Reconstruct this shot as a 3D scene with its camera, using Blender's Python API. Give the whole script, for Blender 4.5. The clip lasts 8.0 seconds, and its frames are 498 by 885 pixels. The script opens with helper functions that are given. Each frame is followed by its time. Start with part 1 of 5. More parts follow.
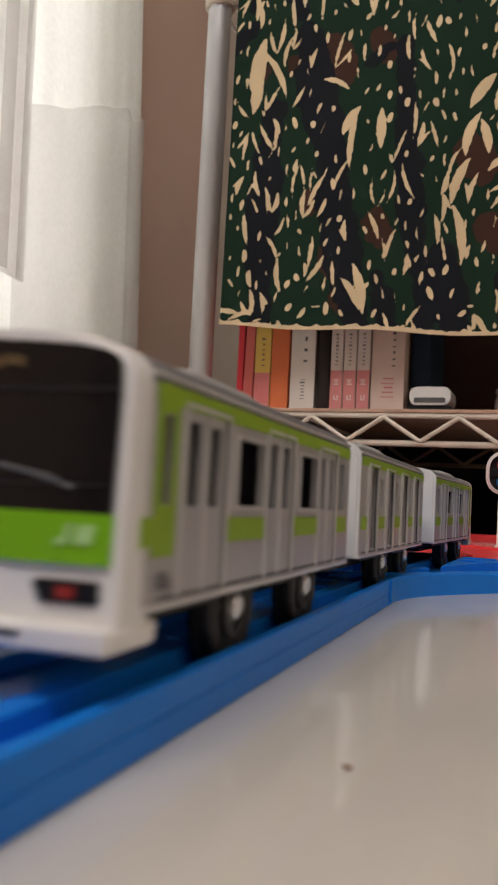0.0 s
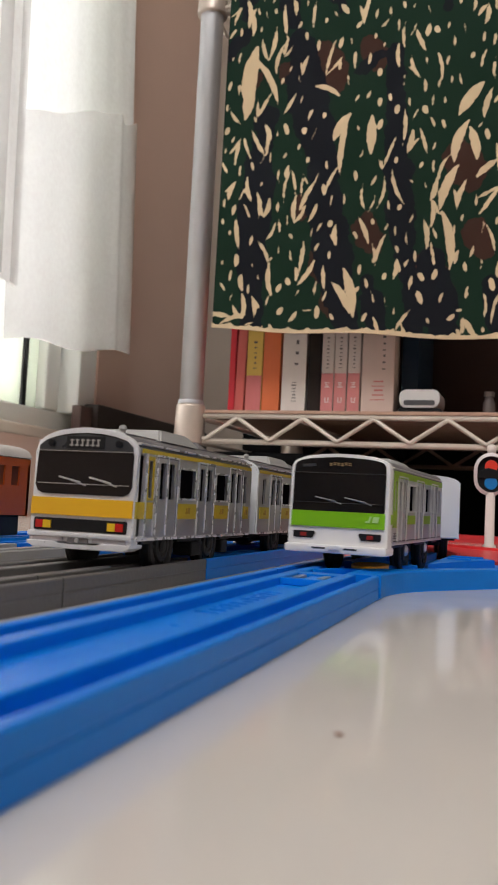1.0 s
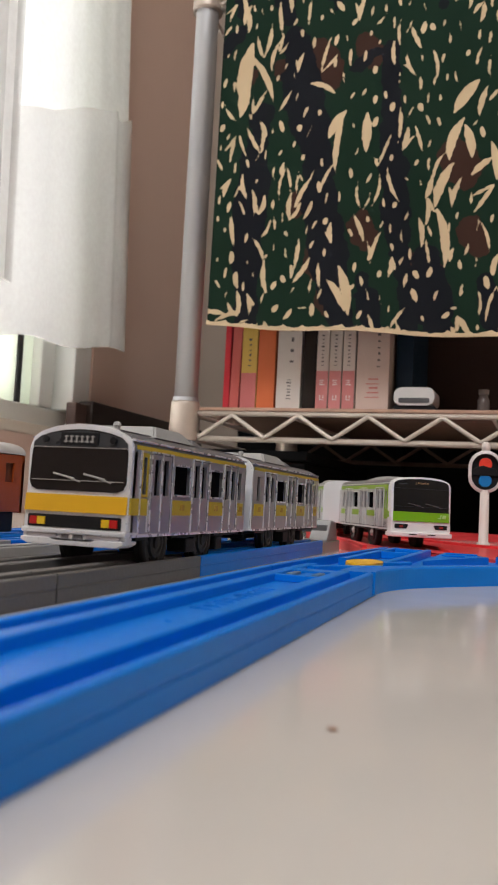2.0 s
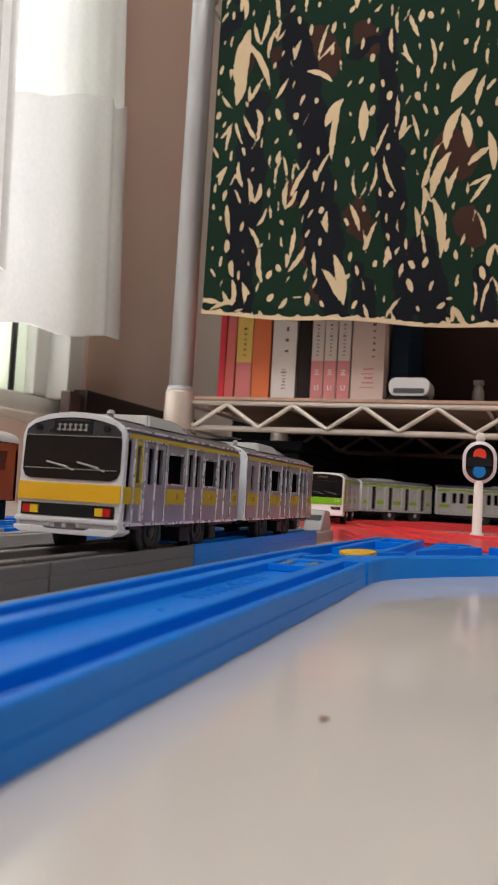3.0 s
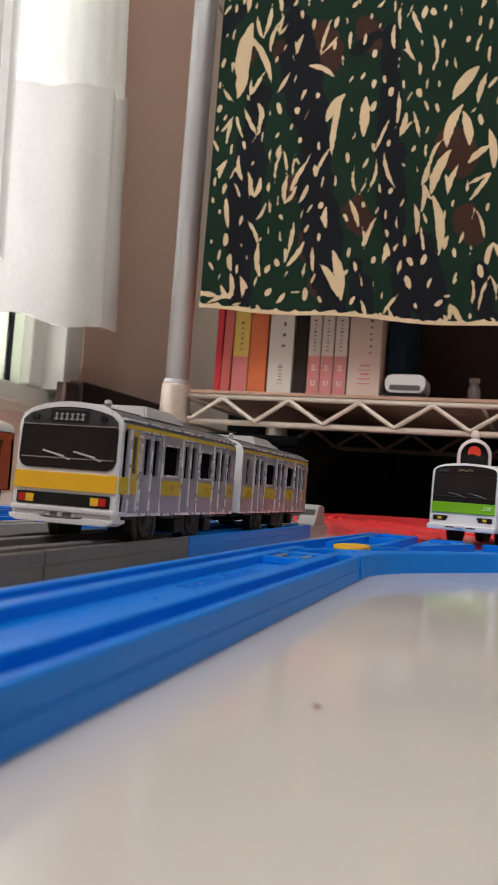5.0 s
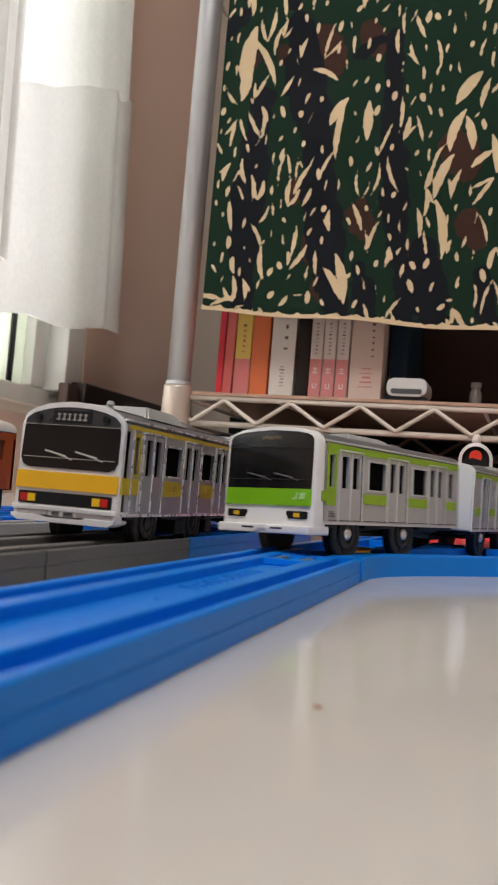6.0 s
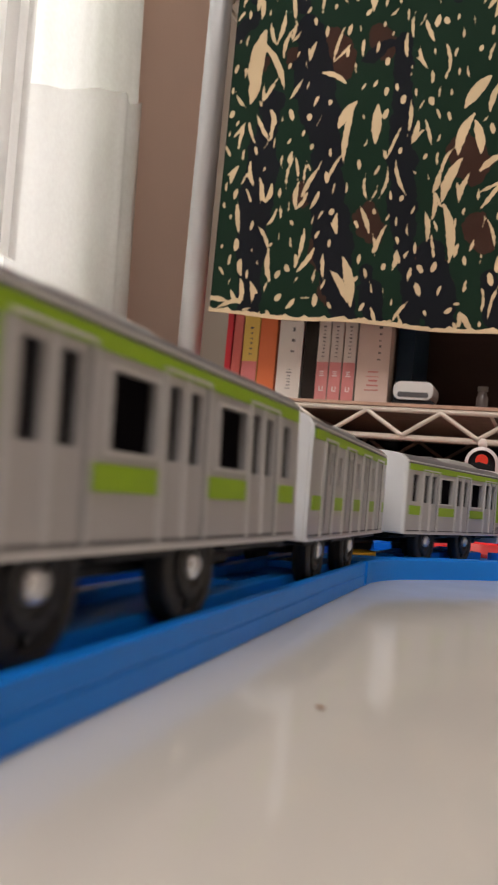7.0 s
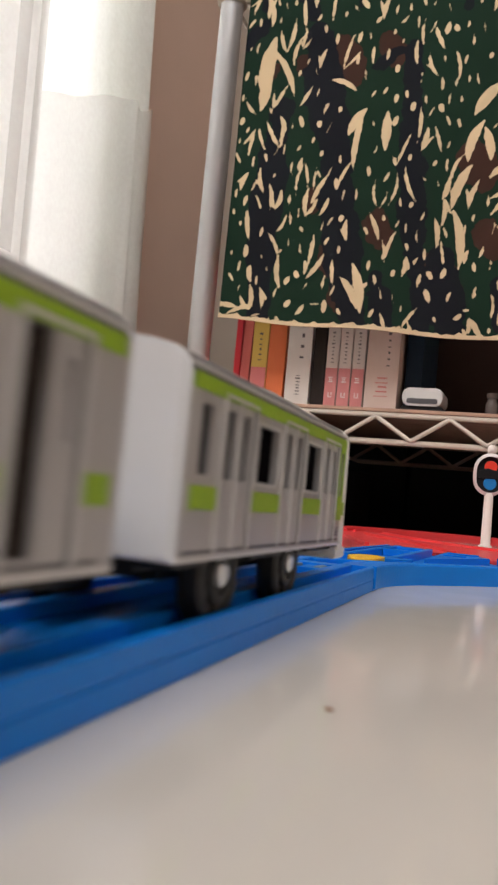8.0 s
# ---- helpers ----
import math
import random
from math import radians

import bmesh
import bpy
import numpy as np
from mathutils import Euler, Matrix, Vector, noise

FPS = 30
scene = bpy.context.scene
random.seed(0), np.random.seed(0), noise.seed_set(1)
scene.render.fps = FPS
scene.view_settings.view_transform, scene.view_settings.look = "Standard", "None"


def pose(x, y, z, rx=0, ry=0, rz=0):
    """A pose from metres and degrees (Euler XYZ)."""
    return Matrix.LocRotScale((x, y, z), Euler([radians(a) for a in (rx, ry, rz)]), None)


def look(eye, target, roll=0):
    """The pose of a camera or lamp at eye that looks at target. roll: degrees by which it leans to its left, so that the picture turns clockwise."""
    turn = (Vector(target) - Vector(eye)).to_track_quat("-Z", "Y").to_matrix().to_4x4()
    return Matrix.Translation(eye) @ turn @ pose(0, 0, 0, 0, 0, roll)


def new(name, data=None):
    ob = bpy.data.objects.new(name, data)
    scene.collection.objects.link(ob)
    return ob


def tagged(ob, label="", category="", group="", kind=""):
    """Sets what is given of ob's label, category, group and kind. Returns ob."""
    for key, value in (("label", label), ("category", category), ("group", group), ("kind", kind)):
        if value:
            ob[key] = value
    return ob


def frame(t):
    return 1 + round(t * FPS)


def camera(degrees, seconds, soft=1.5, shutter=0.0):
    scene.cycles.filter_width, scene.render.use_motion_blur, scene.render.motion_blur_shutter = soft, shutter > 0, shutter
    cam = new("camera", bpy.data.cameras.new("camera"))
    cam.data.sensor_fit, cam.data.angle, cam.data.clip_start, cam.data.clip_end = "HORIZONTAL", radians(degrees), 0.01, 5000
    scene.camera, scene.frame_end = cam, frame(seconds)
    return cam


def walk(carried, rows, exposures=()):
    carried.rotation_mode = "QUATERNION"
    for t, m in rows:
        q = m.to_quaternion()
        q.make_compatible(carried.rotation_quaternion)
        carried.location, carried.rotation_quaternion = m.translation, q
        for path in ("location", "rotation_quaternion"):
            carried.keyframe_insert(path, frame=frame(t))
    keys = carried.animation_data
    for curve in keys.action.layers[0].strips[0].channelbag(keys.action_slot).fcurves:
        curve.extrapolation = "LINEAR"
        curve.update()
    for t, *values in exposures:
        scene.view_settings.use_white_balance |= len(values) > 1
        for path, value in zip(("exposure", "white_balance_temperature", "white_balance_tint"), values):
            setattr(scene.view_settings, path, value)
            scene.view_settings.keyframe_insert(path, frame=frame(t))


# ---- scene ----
cam = camera(33.0, 8.0, soft=1.5, shutter=0.35)
cam.data.dof.use_dof = True
cam.data.dof.focus_distance = 0.40
cam.data.dof.aperture_fstop = 46.0
PATH = [
    (0.0, pose(-0.00195, 0.00966, 0.03130, 94.013, -2.944, 18.549)),
    (0.5, pose(-0.00065, 0.00636, 0.02945, 94.362, -2.481, 18.448)),
    (1.0, pose(0.00023, -0.00091, 0.03001, 94.212, -2.895, 17.923)),
    (1.5, pose(0.00033, -0.00103, 0.02976, 94.232, -2.860, 17.692)),
    (3.0, pose(0.00027, 0.00002, 0.02954, 93.392, -3.245, 17.187)),
    (3.5, pose(0.00021, -0.00005, 0.02933, 93.137, -3.337, 17.063)),
    (4.0, pose(0.00000, 0.00000, 0.02915, 93.096, -3.615, 16.885)),
    (4.5, pose(0.00009, -0.00037, 0.02897, 93.051, -3.919, 16.801)),
    (6.0, pose(0.00002, -0.00138, 0.02843, 93.238, -4.666, 16.831)),
    (6.5, pose(0.00010, -0.00186, 0.02848, 93.307, -4.818, 16.925)),
    (7.0, pose(0.00051, -0.00225, 0.02838, 93.355, -5.129, 17.235)),
    (7.5, pose(0.00042, -0.00285, 0.02804, 93.491, -5.288, 17.496)),
    (8.0, pose(0.00050, -0.00275, 0.02776, 93.729, -5.402, 17.806)),
]
walk(cam, PATH, exposures=[(0.0, -0.24, 6950, 12), (0.5, -0.10, 6500, 10), (1.0, 0.0, 6500, 10), (6.5, 0.03, 6550, 10), (7.0, -0.03, 6850, 12), (7.5, 0.16, 6700, 11), (8.0, 0.16, 6650, 11)])

# ---- world, sun and large lights ----
world = bpy.data.worlds.new("daylight")
scene.world = world
world.use_nodes = True
wn = world.node_tree.nodes
sky = wn.new("ShaderNodeTexSky")
sky.sky_type = "NISHITA"
sky.sun_disc = False
sky.sun_elevation = radians(40)
sky.sun_rotation = radians(250)
wn["Background"].inputs["Strength"].default_value = 0.12
world.node_tree.links.new(sky.outputs["Color"], wn["Background"].inputs["Color"])
scene.view_settings.exposure = 0.0


def window_light(name, place, target, wide, high, watts, colour):
    data = bpy.data.lights.new(name, "AREA")
    data.shape, data.size, data.size_y, data.energy, data.color = "RECTANGLE", wide, high, watts, colour
    ob = new(name, data)
    ob.matrix_world = look(place, target)
    return ob


# daylight in the curtained window, and in the high window behind the camera
window_light("window_light_side", (-0.735, 0.49, 0.91), (0.0, 0.49, 0.91), 1.26, 1.58, 25.0, (0.98, 0.98, 0.99))
window_light("window_light_rear", (0.0, -0.915, 1.85), (-0.06, 0.2, 0.2), 0.90, 0.76, 32.0, (0.97, 0.98, 0.985))


# ---- materials ----
def material(name, colour, rough=0.5, metal=0.0, vary=0.08, scale=40.0, bump=0.0, bump_scale=300.0, coat=0.0, rough_vary=0.08, spec=0.5):
    m = bpy.data.materials.new(name)
    m.use_nodes = True
    n, ln = m.node_tree.nodes, m.node_tree.links
    b = n["Principled BSDF"]
    b.inputs["Metallic"].default_value = metal
    b.inputs["Coat Weight"].default_value = coat
    b.inputs["Specular IOR Level"].default_value = spec
    tc = n.new("ShaderNodeTexCoord")
    big = n.new("ShaderNodeTexNoise")
    big.inputs["Scale"].default_value = scale
    big.inputs["Detail"].default_value = 6.0
    ln.new(tc.outputs["Object"], big.inputs["Vector"])
    mix = n.new("ShaderNodeMix")
    mix.data_type = "RGBA"
    c = Vector(colour[:3])
    mix.inputs["A"].default_value = (*(c * (1 - vary)), 1)
    mix.inputs["B"].default_value = (*[min(1, v * (1 + vary)) for v in c], 1)
    ln.new(big.outputs["Fac"], mix.inputs["Factor"])
    ln.new(mix.outputs["Result"], b.inputs["Base Color"])
    fine = n.new("ShaderNodeTexNoise")
    fine.inputs["Scale"].default_value = bump_scale
    fine.inputs["Detail"].default_value = 3.0
    ln.new(tc.outputs["Object"], fine.inputs["Vector"])
    rr = n.new("ShaderNodeMapRange")
    rr.inputs["To Min"].default_value = max(0.02, rough - rough_vary)
    rr.inputs["To Max"].default_value = min(1.0, rough + rough_vary)
    ln.new(fine.outputs["Fac"], rr.inputs["Value"])
    ln.new(rr.outputs["Result"], b.inputs["Roughness"])
    if bump:
        bp = n.new("ShaderNodeBump")
        bp.inputs["Strength"].default_value = bump
        bp.inputs["Distance"].default_value = 0.001
        ln.new(fine.outputs["Fac"], bp.inputs["Height"])
        ln.new(bp.outputs["Normal"], b.inputs["Normal"])
    return m


BLUE = material("blue_plastic", (0.0006, 0.195, 0.72), 0.36, vary=0.12, scale=25, bump=0.06, bump_scale=700, spec=0.20)
GREY = material("grey_plastic", (0.115, 0.112, 0.11), 0.42, vary=0.12, scale=30, bump=0.1, bump_scale=700)
LIGHT_GREY = material("light_grey_plastic", (0.36, 0.355, 0.345), 0.45, vary=0.08, scale=30, bump=0.1, bump_scale=700)
RED = material("red_plastic", (0.74, 0.045, 0.05), 0.38, vary=0.10, scale=25, bump=0.08, bump_scale=700)
YELLOW = material("yellow_plastic", (0.85, 0.47, 0.02), 0.38, vary=0.06)
PALE_SILVER = material("pale_silver_front", (0.76, 0.76, 0.77), 0.30, metal=0.25, vary=0.04, scale=60, bump=0.04, bump_scale=1500)
# brighter silver for raised edges, their highlights put into the colour
BRIGHT_SILVER = material("highlight_silver_trim", (0.84, 0.83, 0.85), 0.28, metal=0.6, vary=0.05, scale=60)
PALE_TRIM = material("pale_grey_trim", (0.64, 0.62, 0.61), 0.32, metal=0.3, vary=0.05, scale=60)
SILVER = material("silver_paint", (0.52, 0.50, 0.53), 0.36, metal=0.75, vary=0.05, scale=60, bump=0.06, bump_scale=1500)
SILVER_DARK = material("dull_silver_roof", (0.22, 0.21, 0.22), 0.42, metal=0.4, vary=0.08, scale=60, bump=0.06, bump_scale=1500)
GREY_BODY = material("pale_grey_body", (0.50, 0.48, 0.48), 0.36, metal=0.35, vary=0.05, scale=60, bump=0.06, bump_scale=1500)
WHITE = material("white_plastic", (0.82, 0.80, 0.78), 0.35, vary=0.03, scale=60)
END_WHITE = material("end_wall_white", (0.72, 0.72, 0.73), 0.45, vary=0.04, scale=60)
BLACK = material("black_plastic", (0.008, 0.008, 0.009), 0.5, vary=0.15, spec=0.3)
# for the black shapes added to darken the space under the rack
MATT_BLACK = material("matt_black_filler", (0.005, 0.005, 0.0055), 0.8, vary=0.2, spec=0.1)
SILVER_SEAM = material("dull_silver_seam", (0.20, 0.19, 0.21), 0.5, metal=0.4, vary=0.1)
SEAM = material("dark_seam", (0.10, 0.095, 0.10), 0.6, vary=0.1)
GLOSS_BLACK = material("gloss_black_windscreen", (0.007, 0.007, 0.008), 0.12, vary=0.1, rough_vary=0.05, bump=0.04, bump_scale=400, spec=0.4)
DARK_GREY = material("dark_grey_panel", (0.035, 0.038, 0.042), 0.30, vary=0.1)
PANE = material("dark_window_pane", (0.006, 0.005, 0.006), 0.6, vary=0.1, spec=0.0)
BAND_YELLOW = material("yellow_band", (0.78, 0.42, 0.012), 0.38, vary=0.05)
STRIPE_YELLOW = material("yellow_stripe", (0.56, 0.40, 0.02), 0.42, vary=0.06)
BAND_GREEN = material("green_band", (0.19, 0.47, 0.006), 0.36, vary=0.05)
STRIPE_GREEN = material("green_stripe", (0.26, 0.42, 0.012), 0.42, vary=0.06)
LAMP_RED = material("red_lens", (0.50, 0.015, 0.012), 0.22, vary=0.05)
LAMP_YELLOW = material("yellow_lens", (0.80, 0.50, 0.02), 0.22, vary=0.05)
LAMP_DIM = material("dull_red_lens", (0.33, 0.03, 0.025), 0.25, vary=0.05)
RUBBER = material("black_wheel", (0.022, 0.020, 0.019), 0.60, vary=0.2, scale=200, bump=0.2, bump_scale=900)
STEEL = material("bright_axle_steel", (0.75, 0.75, 0.76), 0.30, metal=0.8, vary=0.05)
SIGN = material("sign_lettering", (0.42, 0.40, 0.36), 0.5, vary=0.2)
SIGN_AMBER = material("amber_sign_lettering", (0.30, 0.19, 0.08), 0.5, vary=0.2)
ORANGE = material("orange_paint", (0.44, 0.075, 0.012), 0.42, vary=0.08, scale=60, bump=0.08, bump_scale=900)
CHROME = material("worn_chrome", (0.53, 0.53, 0.54), 0.48, metal=0.8, vary=0.05, scale=12, rough_vary=0.03)
WIRE = material("off_white_wire", (0.58, 0.50, 0.43), 0.38, metal=0.25, vary=0.12, scale=60, bump=0.1, bump_scale=300)
# darker copy of the wire, the shade under the shelf put into its colour
SHADED_WIRE = material("shaded_rack_wire", (0.24, 0.15, 0.11), 0.4, metal=0.4, vary=0.2, scale=60)
# chrome sleeve; the brown it reflects is mixed into the base colour
COLLAR = material("brown_reflection_collar", (0.56, 0.47, 0.40), 0.38, metal=0.5, vary=0.12, scale=80)
WALL = material("beige_wall_paint", (0.71, 0.515, 0.425), 0.75, vary=0.06, scale=4, bump=0.15, bump_scale=120)
# far walls darkened to cut bounce and deepen the shade under the rack
WALL_FAR = material("dimmed_warm_paint", (0.33, 0.27, 0.22), 0.75, vary=0.06, scale=4, bump=0.15, bump_scale=120)
CEILING = material("ceiling_paint", (0.72, 0.69, 0.65), 0.8, vary=0.03, scale=4)
DARK_WOOD = material("dark_stained_wood", (0.022, 0.012, 0.009), 0.45, vary=0.3, scale=12)
FRAME = material("white_window_frame", (0.86, 0.86, 0.82), 0.4, vary=0.03)
SILL = material("cream_sill", (0.74, 0.66, 0.56), 0.5, vary=0.05)
SIGNAL_RED = material("signal_red_lens", (0.78, 0.055, 0.03), 0.3, vary=0.05)
SIGNAL_BLUE = material("signal_blue_lens", (0.01, 0.19, 0.52), 0.3, vary=0.05)
PAPER = material("book_paper", (0.60, 0.54, 0.45), 0.8, vary=0.1, scale=100)
CRUMB = material("brown_crumb", (0.36, 0.20, 0.13), 0.8, vary=0.3, scale=400)
# pale so that the unseen right wall throws more light back
WALL_PALE = material("cream_bounce_paint", (0.74, 0.68, 0.62), 0.75, vary=0.05, scale=4, bump=0.15, bump_scale=120)
INK = material("dark_ink", (0.10, 0.085, 0.08), 0.6, vary=0.1)


def floor_material():
    m = material("polished_cream_tile", (0.68, 0.640, 0.590), 0.105, vary=0.06, scale=6, bump=0.02, bump_scale=60, rough_vary=0.05, spec=0.95)
    return m


FLOOR = floor_material()


def camouflage():
    """Printed cotton: the cloth carries the distance to each printed colour's edge in three attributes."""
    m = bpy.data.materials.new("camouflage_cotton")
    m.use_nodes = True
    n, ln = m.node_tree.nodes, m.node_tree.links
    b = n["Principled BSDF"]
    b.inputs["Roughness"].default_value = 0.9
    b.inputs["Specular IOR Level"].default_value = 0.15
    tc = n.new("ShaderNodeTexCoord")
    ragged = n.new("ShaderNodeTexNoise")
    ragged.inputs["Scale"].default_value = 170
    ragged.inputs["Detail"].default_value = 3
    ln.new(tc.outputs["Object"], ragged.inputs["Vector"])

    broad = n.new("ShaderNodeTexNoise")
    broad.inputs["Scale"].default_value = 48
    broad.inputs["Detail"].default_value = 3
    ln.new(tc.outputs["Object"], broad.inputs["Vector"])

    def edge(attribute, rough, source=ragged):
        at = n.new("ShaderNodeAttribute")
        at.attribute_name = attribute
        add = n.new("ShaderNodeMath")
        add.operation = "MULTIPLY_ADD"
        ln.new(source.outputs["Fac"], add.inputs[0])
        add.inputs[1].default_value = rough
        ln.new(at.outputs["Fac"], add.inputs[2])
        r = n.new("ShaderNodeMapRange")
        r.inputs["From Min"].default_value = rough / 2 + 0.25
        r.inputs["From Max"].default_value = rough / 2 - 0.25
        ln.new(add.outputs["Value"], r.inputs["Value"])
        return r.outputs["Result"]

    def over(under, colour, mask):
        x = n.new("ShaderNodeMix")
        x.data_type = "RGBA"
        ln.new(mask, x.inputs["Factor"])
        if isinstance(under, tuple):
            x.inputs["A"].default_value = (*under, 1)
        else:
            ln.new(under, x.inputs["A"])
        x.inputs["B"].default_value = (*colour, 1)
        return x.outputs["Result"]

    c = over((0.0085, 0.025, 0.0145), (0.046, 0.021, 0.015), edge("print_brown", 26.0, broad))
    c = over(c, (0.009, 0.010, 0.014), edge("print_dark", 22.0, broad))
    c = over(c, (0.60, 0.45, 0.28), edge("print_tan", 2.6))
    fade = n.new("ShaderNodeTexNoise")
    fade.inputs["Scale"].default_value = 14
    fade.inputs["Detail"].default_value = 5
    ln.new(tc.outputs["Object"], fade.inputs["Vector"])
    hue = n.new("ShaderNodeHueSaturation")
    rr = n.new("ShaderNodeMapRange")
    rr.inputs["To Min"].default_value = 0.78
    rr.inputs["To Max"].default_value = 1.22
    ln.new(fade.outputs["Fac"], rr.inputs["Value"])
    ln.new(rr.outputs["Result"], hue.inputs["Value"])
    ln.new(c, hue.inputs["Color"])
    ln.new(hue.outputs["Color"], b.inputs["Base Color"])
    weave = n.new("ShaderNodeTexNoise")
    weave.inputs["Scale"].default_value = 900
    ln.new(tc.outputs["Object"], weave.inputs["Vector"])
    bp = n.new("ShaderNodeBump")
    bp.inputs["Strength"].default_value = 0.2
    bp.inputs["Distance"].default_value = 0.0005
    ln.new(weave.outputs["Fac"], bp.inputs["Height"])
    ln.new(bp.outputs["Normal"], b.inputs["Normal"])
    return m


CAMO = camouflage()
HEM = material("tan_hem", (0.60, 0.45, 0.28), 0.9, vary=0.1, scale=120)


def curtain_material(name, clear):
    m = bpy.data.materials.new(name)
    m.use_nodes = True
    n, ln = m.node_tree.nodes, m.node_tree.links
    n.remove(n["Principled BSDF"])
    out = n["Material Output"]
    d, t, x, p, y = (n.new(k) for k in ("ShaderNodeBsdfDiffuse", "ShaderNodeBsdfTranslucent", "ShaderNodeMixShader", "ShaderNodeBsdfTransparent", "ShaderNodeMixShader"))
    tc, w = n.new("ShaderNodeTexCoord"), n.new("ShaderNodeTexNoise")
    w.inputs["Scale"].default_value = 160
    w.inputs["Detail"].default_value = 4
    ln.new(tc.outputs["Object"], w.inputs["Vector"])
    mix = n.new("ShaderNodeMix")
    mix.data_type = "RGBA"
    mix.inputs["A"].default_value = (0.72, 0.70, 0.68, 1)
    mix.inputs["B"].default_value = (0.86, 0.85, 0.84, 1)
    ln.new(w.outputs["Fac"], mix.inputs["Factor"])
    ln.new(mix.outputs["Result"], d.inputs["Color"])
    ln.new(mix.outputs["Result"], t.inputs["Color"])
    x.inputs["Fac"].default_value = 0.50
    ln.new(d.outputs["BSDF"], x.inputs[1])
    ln.new(t.outputs["BSDF"], x.inputs[2])
    y.inputs["Fac"].default_value = clear
    ln.new(x.outputs["Shader"], y.inputs[1])
    ln.new(p.outputs["BSDF"], y.inputs[2])
    ln.new(y.outputs["Shader"], out.inputs["Surface"])
    return m


CURTAIN = curtain_material("sheer_white_curtain", 0.04)
CURTAIN_FINE = curtain_material("fine_white_voile", 0.50)
EDGE = 0.802


def frosted(name, colour):
    m = bpy.data.materials.new(name)
    m.use_nodes = True
    n, ln = m.node_tree.nodes, m.node_tree.links
    n.remove(n["Principled BSDF"])
    t = n.new("ShaderNodeBsdfTranslucent")
    t.inputs["Color"].default_value = (*colour, 1)
    ln.new(t.outputs["BSDF"], n["Material Output"].inputs["Surface"])
    return m


FROSTED = frosted("frosted_glass", (0.84, 0.84, 0.83))
FROSTED_GREEN = frosted("pale_green_strip", (0.72, 0.74, 0.66))


# ---- mesh helpers ----
def part(name, bm, mat, parent=None, label="", smooth=False):
    me = bpy.data.meshes.new(name)
    bmesh.ops.recalc_face_normals(bm, faces=bm.faces)
    bm.to_mesh(me)
    bm.free()
    me.materials.append(mat)
    if smooth:
        for p in me.polygons:
            p.use_smooth = True
    ob = new(name, me)
    if parent:
        ob.parent = parent
    if label:
        ob["label"] = label
    return ob


def thing(name, m, label, category, group=""):
    ob = new(name)
    ob.empty_display_size = 0.02
    ob.matrix_world = m
    return tagged(ob, label, category, group)


def box(bm, x0, x1, y0, y1, z0, z1, bevel=0.0):
    v = [bm.verts.new((x, y, z)) for x in (x0, x1) for y in (y0, y1) for z in (z0, z1)]
    fs = [bm.faces.new([v[i] for i in q]) for q in ((0, 1, 3, 2), (4, 6, 7, 5), (0, 4, 5, 1), (2, 3, 7, 6), (0, 2, 6, 4), (1, 5, 7, 3))]
    if bevel:
        es = list({e for f in fs for e in f.edges})
        bmesh.ops.bevel(bm, geom=es, offset=bevel, segments=2, profile=0.6, affect="EDGES")
    return bm


def boxes(rows, bevel=0.0):
    bm = bmesh.new()
    for r in rows:
        box(bm, *r, bevel=bevel)
    return bm


def rod(bm, a, b, r, n=12):
    a, b = Vector(a), Vector(b)
    q = (b - a).to_track_quat("Z", "Y")
    rings = []
    for c in (a, b):
        rings.append([bm.verts.new(c + q @ Vector((r * math.cos(2 * math.pi * k / n), r * math.sin(2 * math.pi * k / n), 0))) for k in range(n)])
    for k in range(n):
        bm.faces.new((rings[0][k], rings[0][(k + 1) % n], rings[1][(k + 1) % n], rings[1][k]))
    bm.faces.new(rings[0][::-1])
    bm.faces.new(rings[1])
    return bm


def turned(bm, centre, axis, rows, n=24):
    """A turned body: rows of (distance along the axis, radius)."""
    q = Vector(axis).to_track_quat("Z", "Y")
    rings = []
    for d, r in rows:
        rings.append([bm.verts.new(Vector(centre) + q @ Vector((r * math.cos(2 * math.pi * k / n), r * math.sin(2 * math.pi * k / n), d))) for k in range(n)])
    for g, h in zip(rings, rings[1:]):
        for k in range(n):
            bm.faces.new((g[k], g[(k + 1) % n], h[(k + 1) % n], h[k]))
    bm.faces.new(rings[0][::-1])
    bm.faces.new(rings[-1])
    return bm


def prism(bm, outline, z0, z1, bevel=0.0):
    """An outline in x, y raised from z0 to z1."""
    low = [bm.verts.new((x, y, z0)) for x, y in outline]
    top = [bm.verts.new((x, y, z1)) for x, y in outline]
    n = len(outline)
    a = bm.faces.new(low[::-1])
    b = bm.faces.new(top)
    for k in range(n):
        bm.faces.new((low[k], low[(k + 1) % n], top[(k + 1) % n], top[k]))
    if bevel:
        bmesh.ops.bevel(bm, geom=list(b.edges), offset=bevel, segments=2, profile=0.6, affect="EDGES")
    return bm


def slab(bm, outline, y0, y1, rake=0.0, bevel=0.0):
    """An outline in x, z, from y0 (front) to y1; the upper part leans back by the rake."""
    def at(x, z, y):
        return bm.verts.new((x, y + rake * max(0.0, z - 0.023), z))
    front = [at(x, z, y0) for x, z in outline]
    back = [at(x, z, y1) for x, z in outline]
    n = len(outline)
    f = bm.faces.new(front)
    bm.faces.new(back[::-1])
    for k in range(n):
        bm.faces.new((front[k], back[k], back[(k + 1) % n], front[(k + 1) % n]))
    if bevel:
        bmesh.ops.bevel(bm, geom=list(f.edges), offset=bevel, segments=2, profile=0.6, affect="EDGES")
    return bm


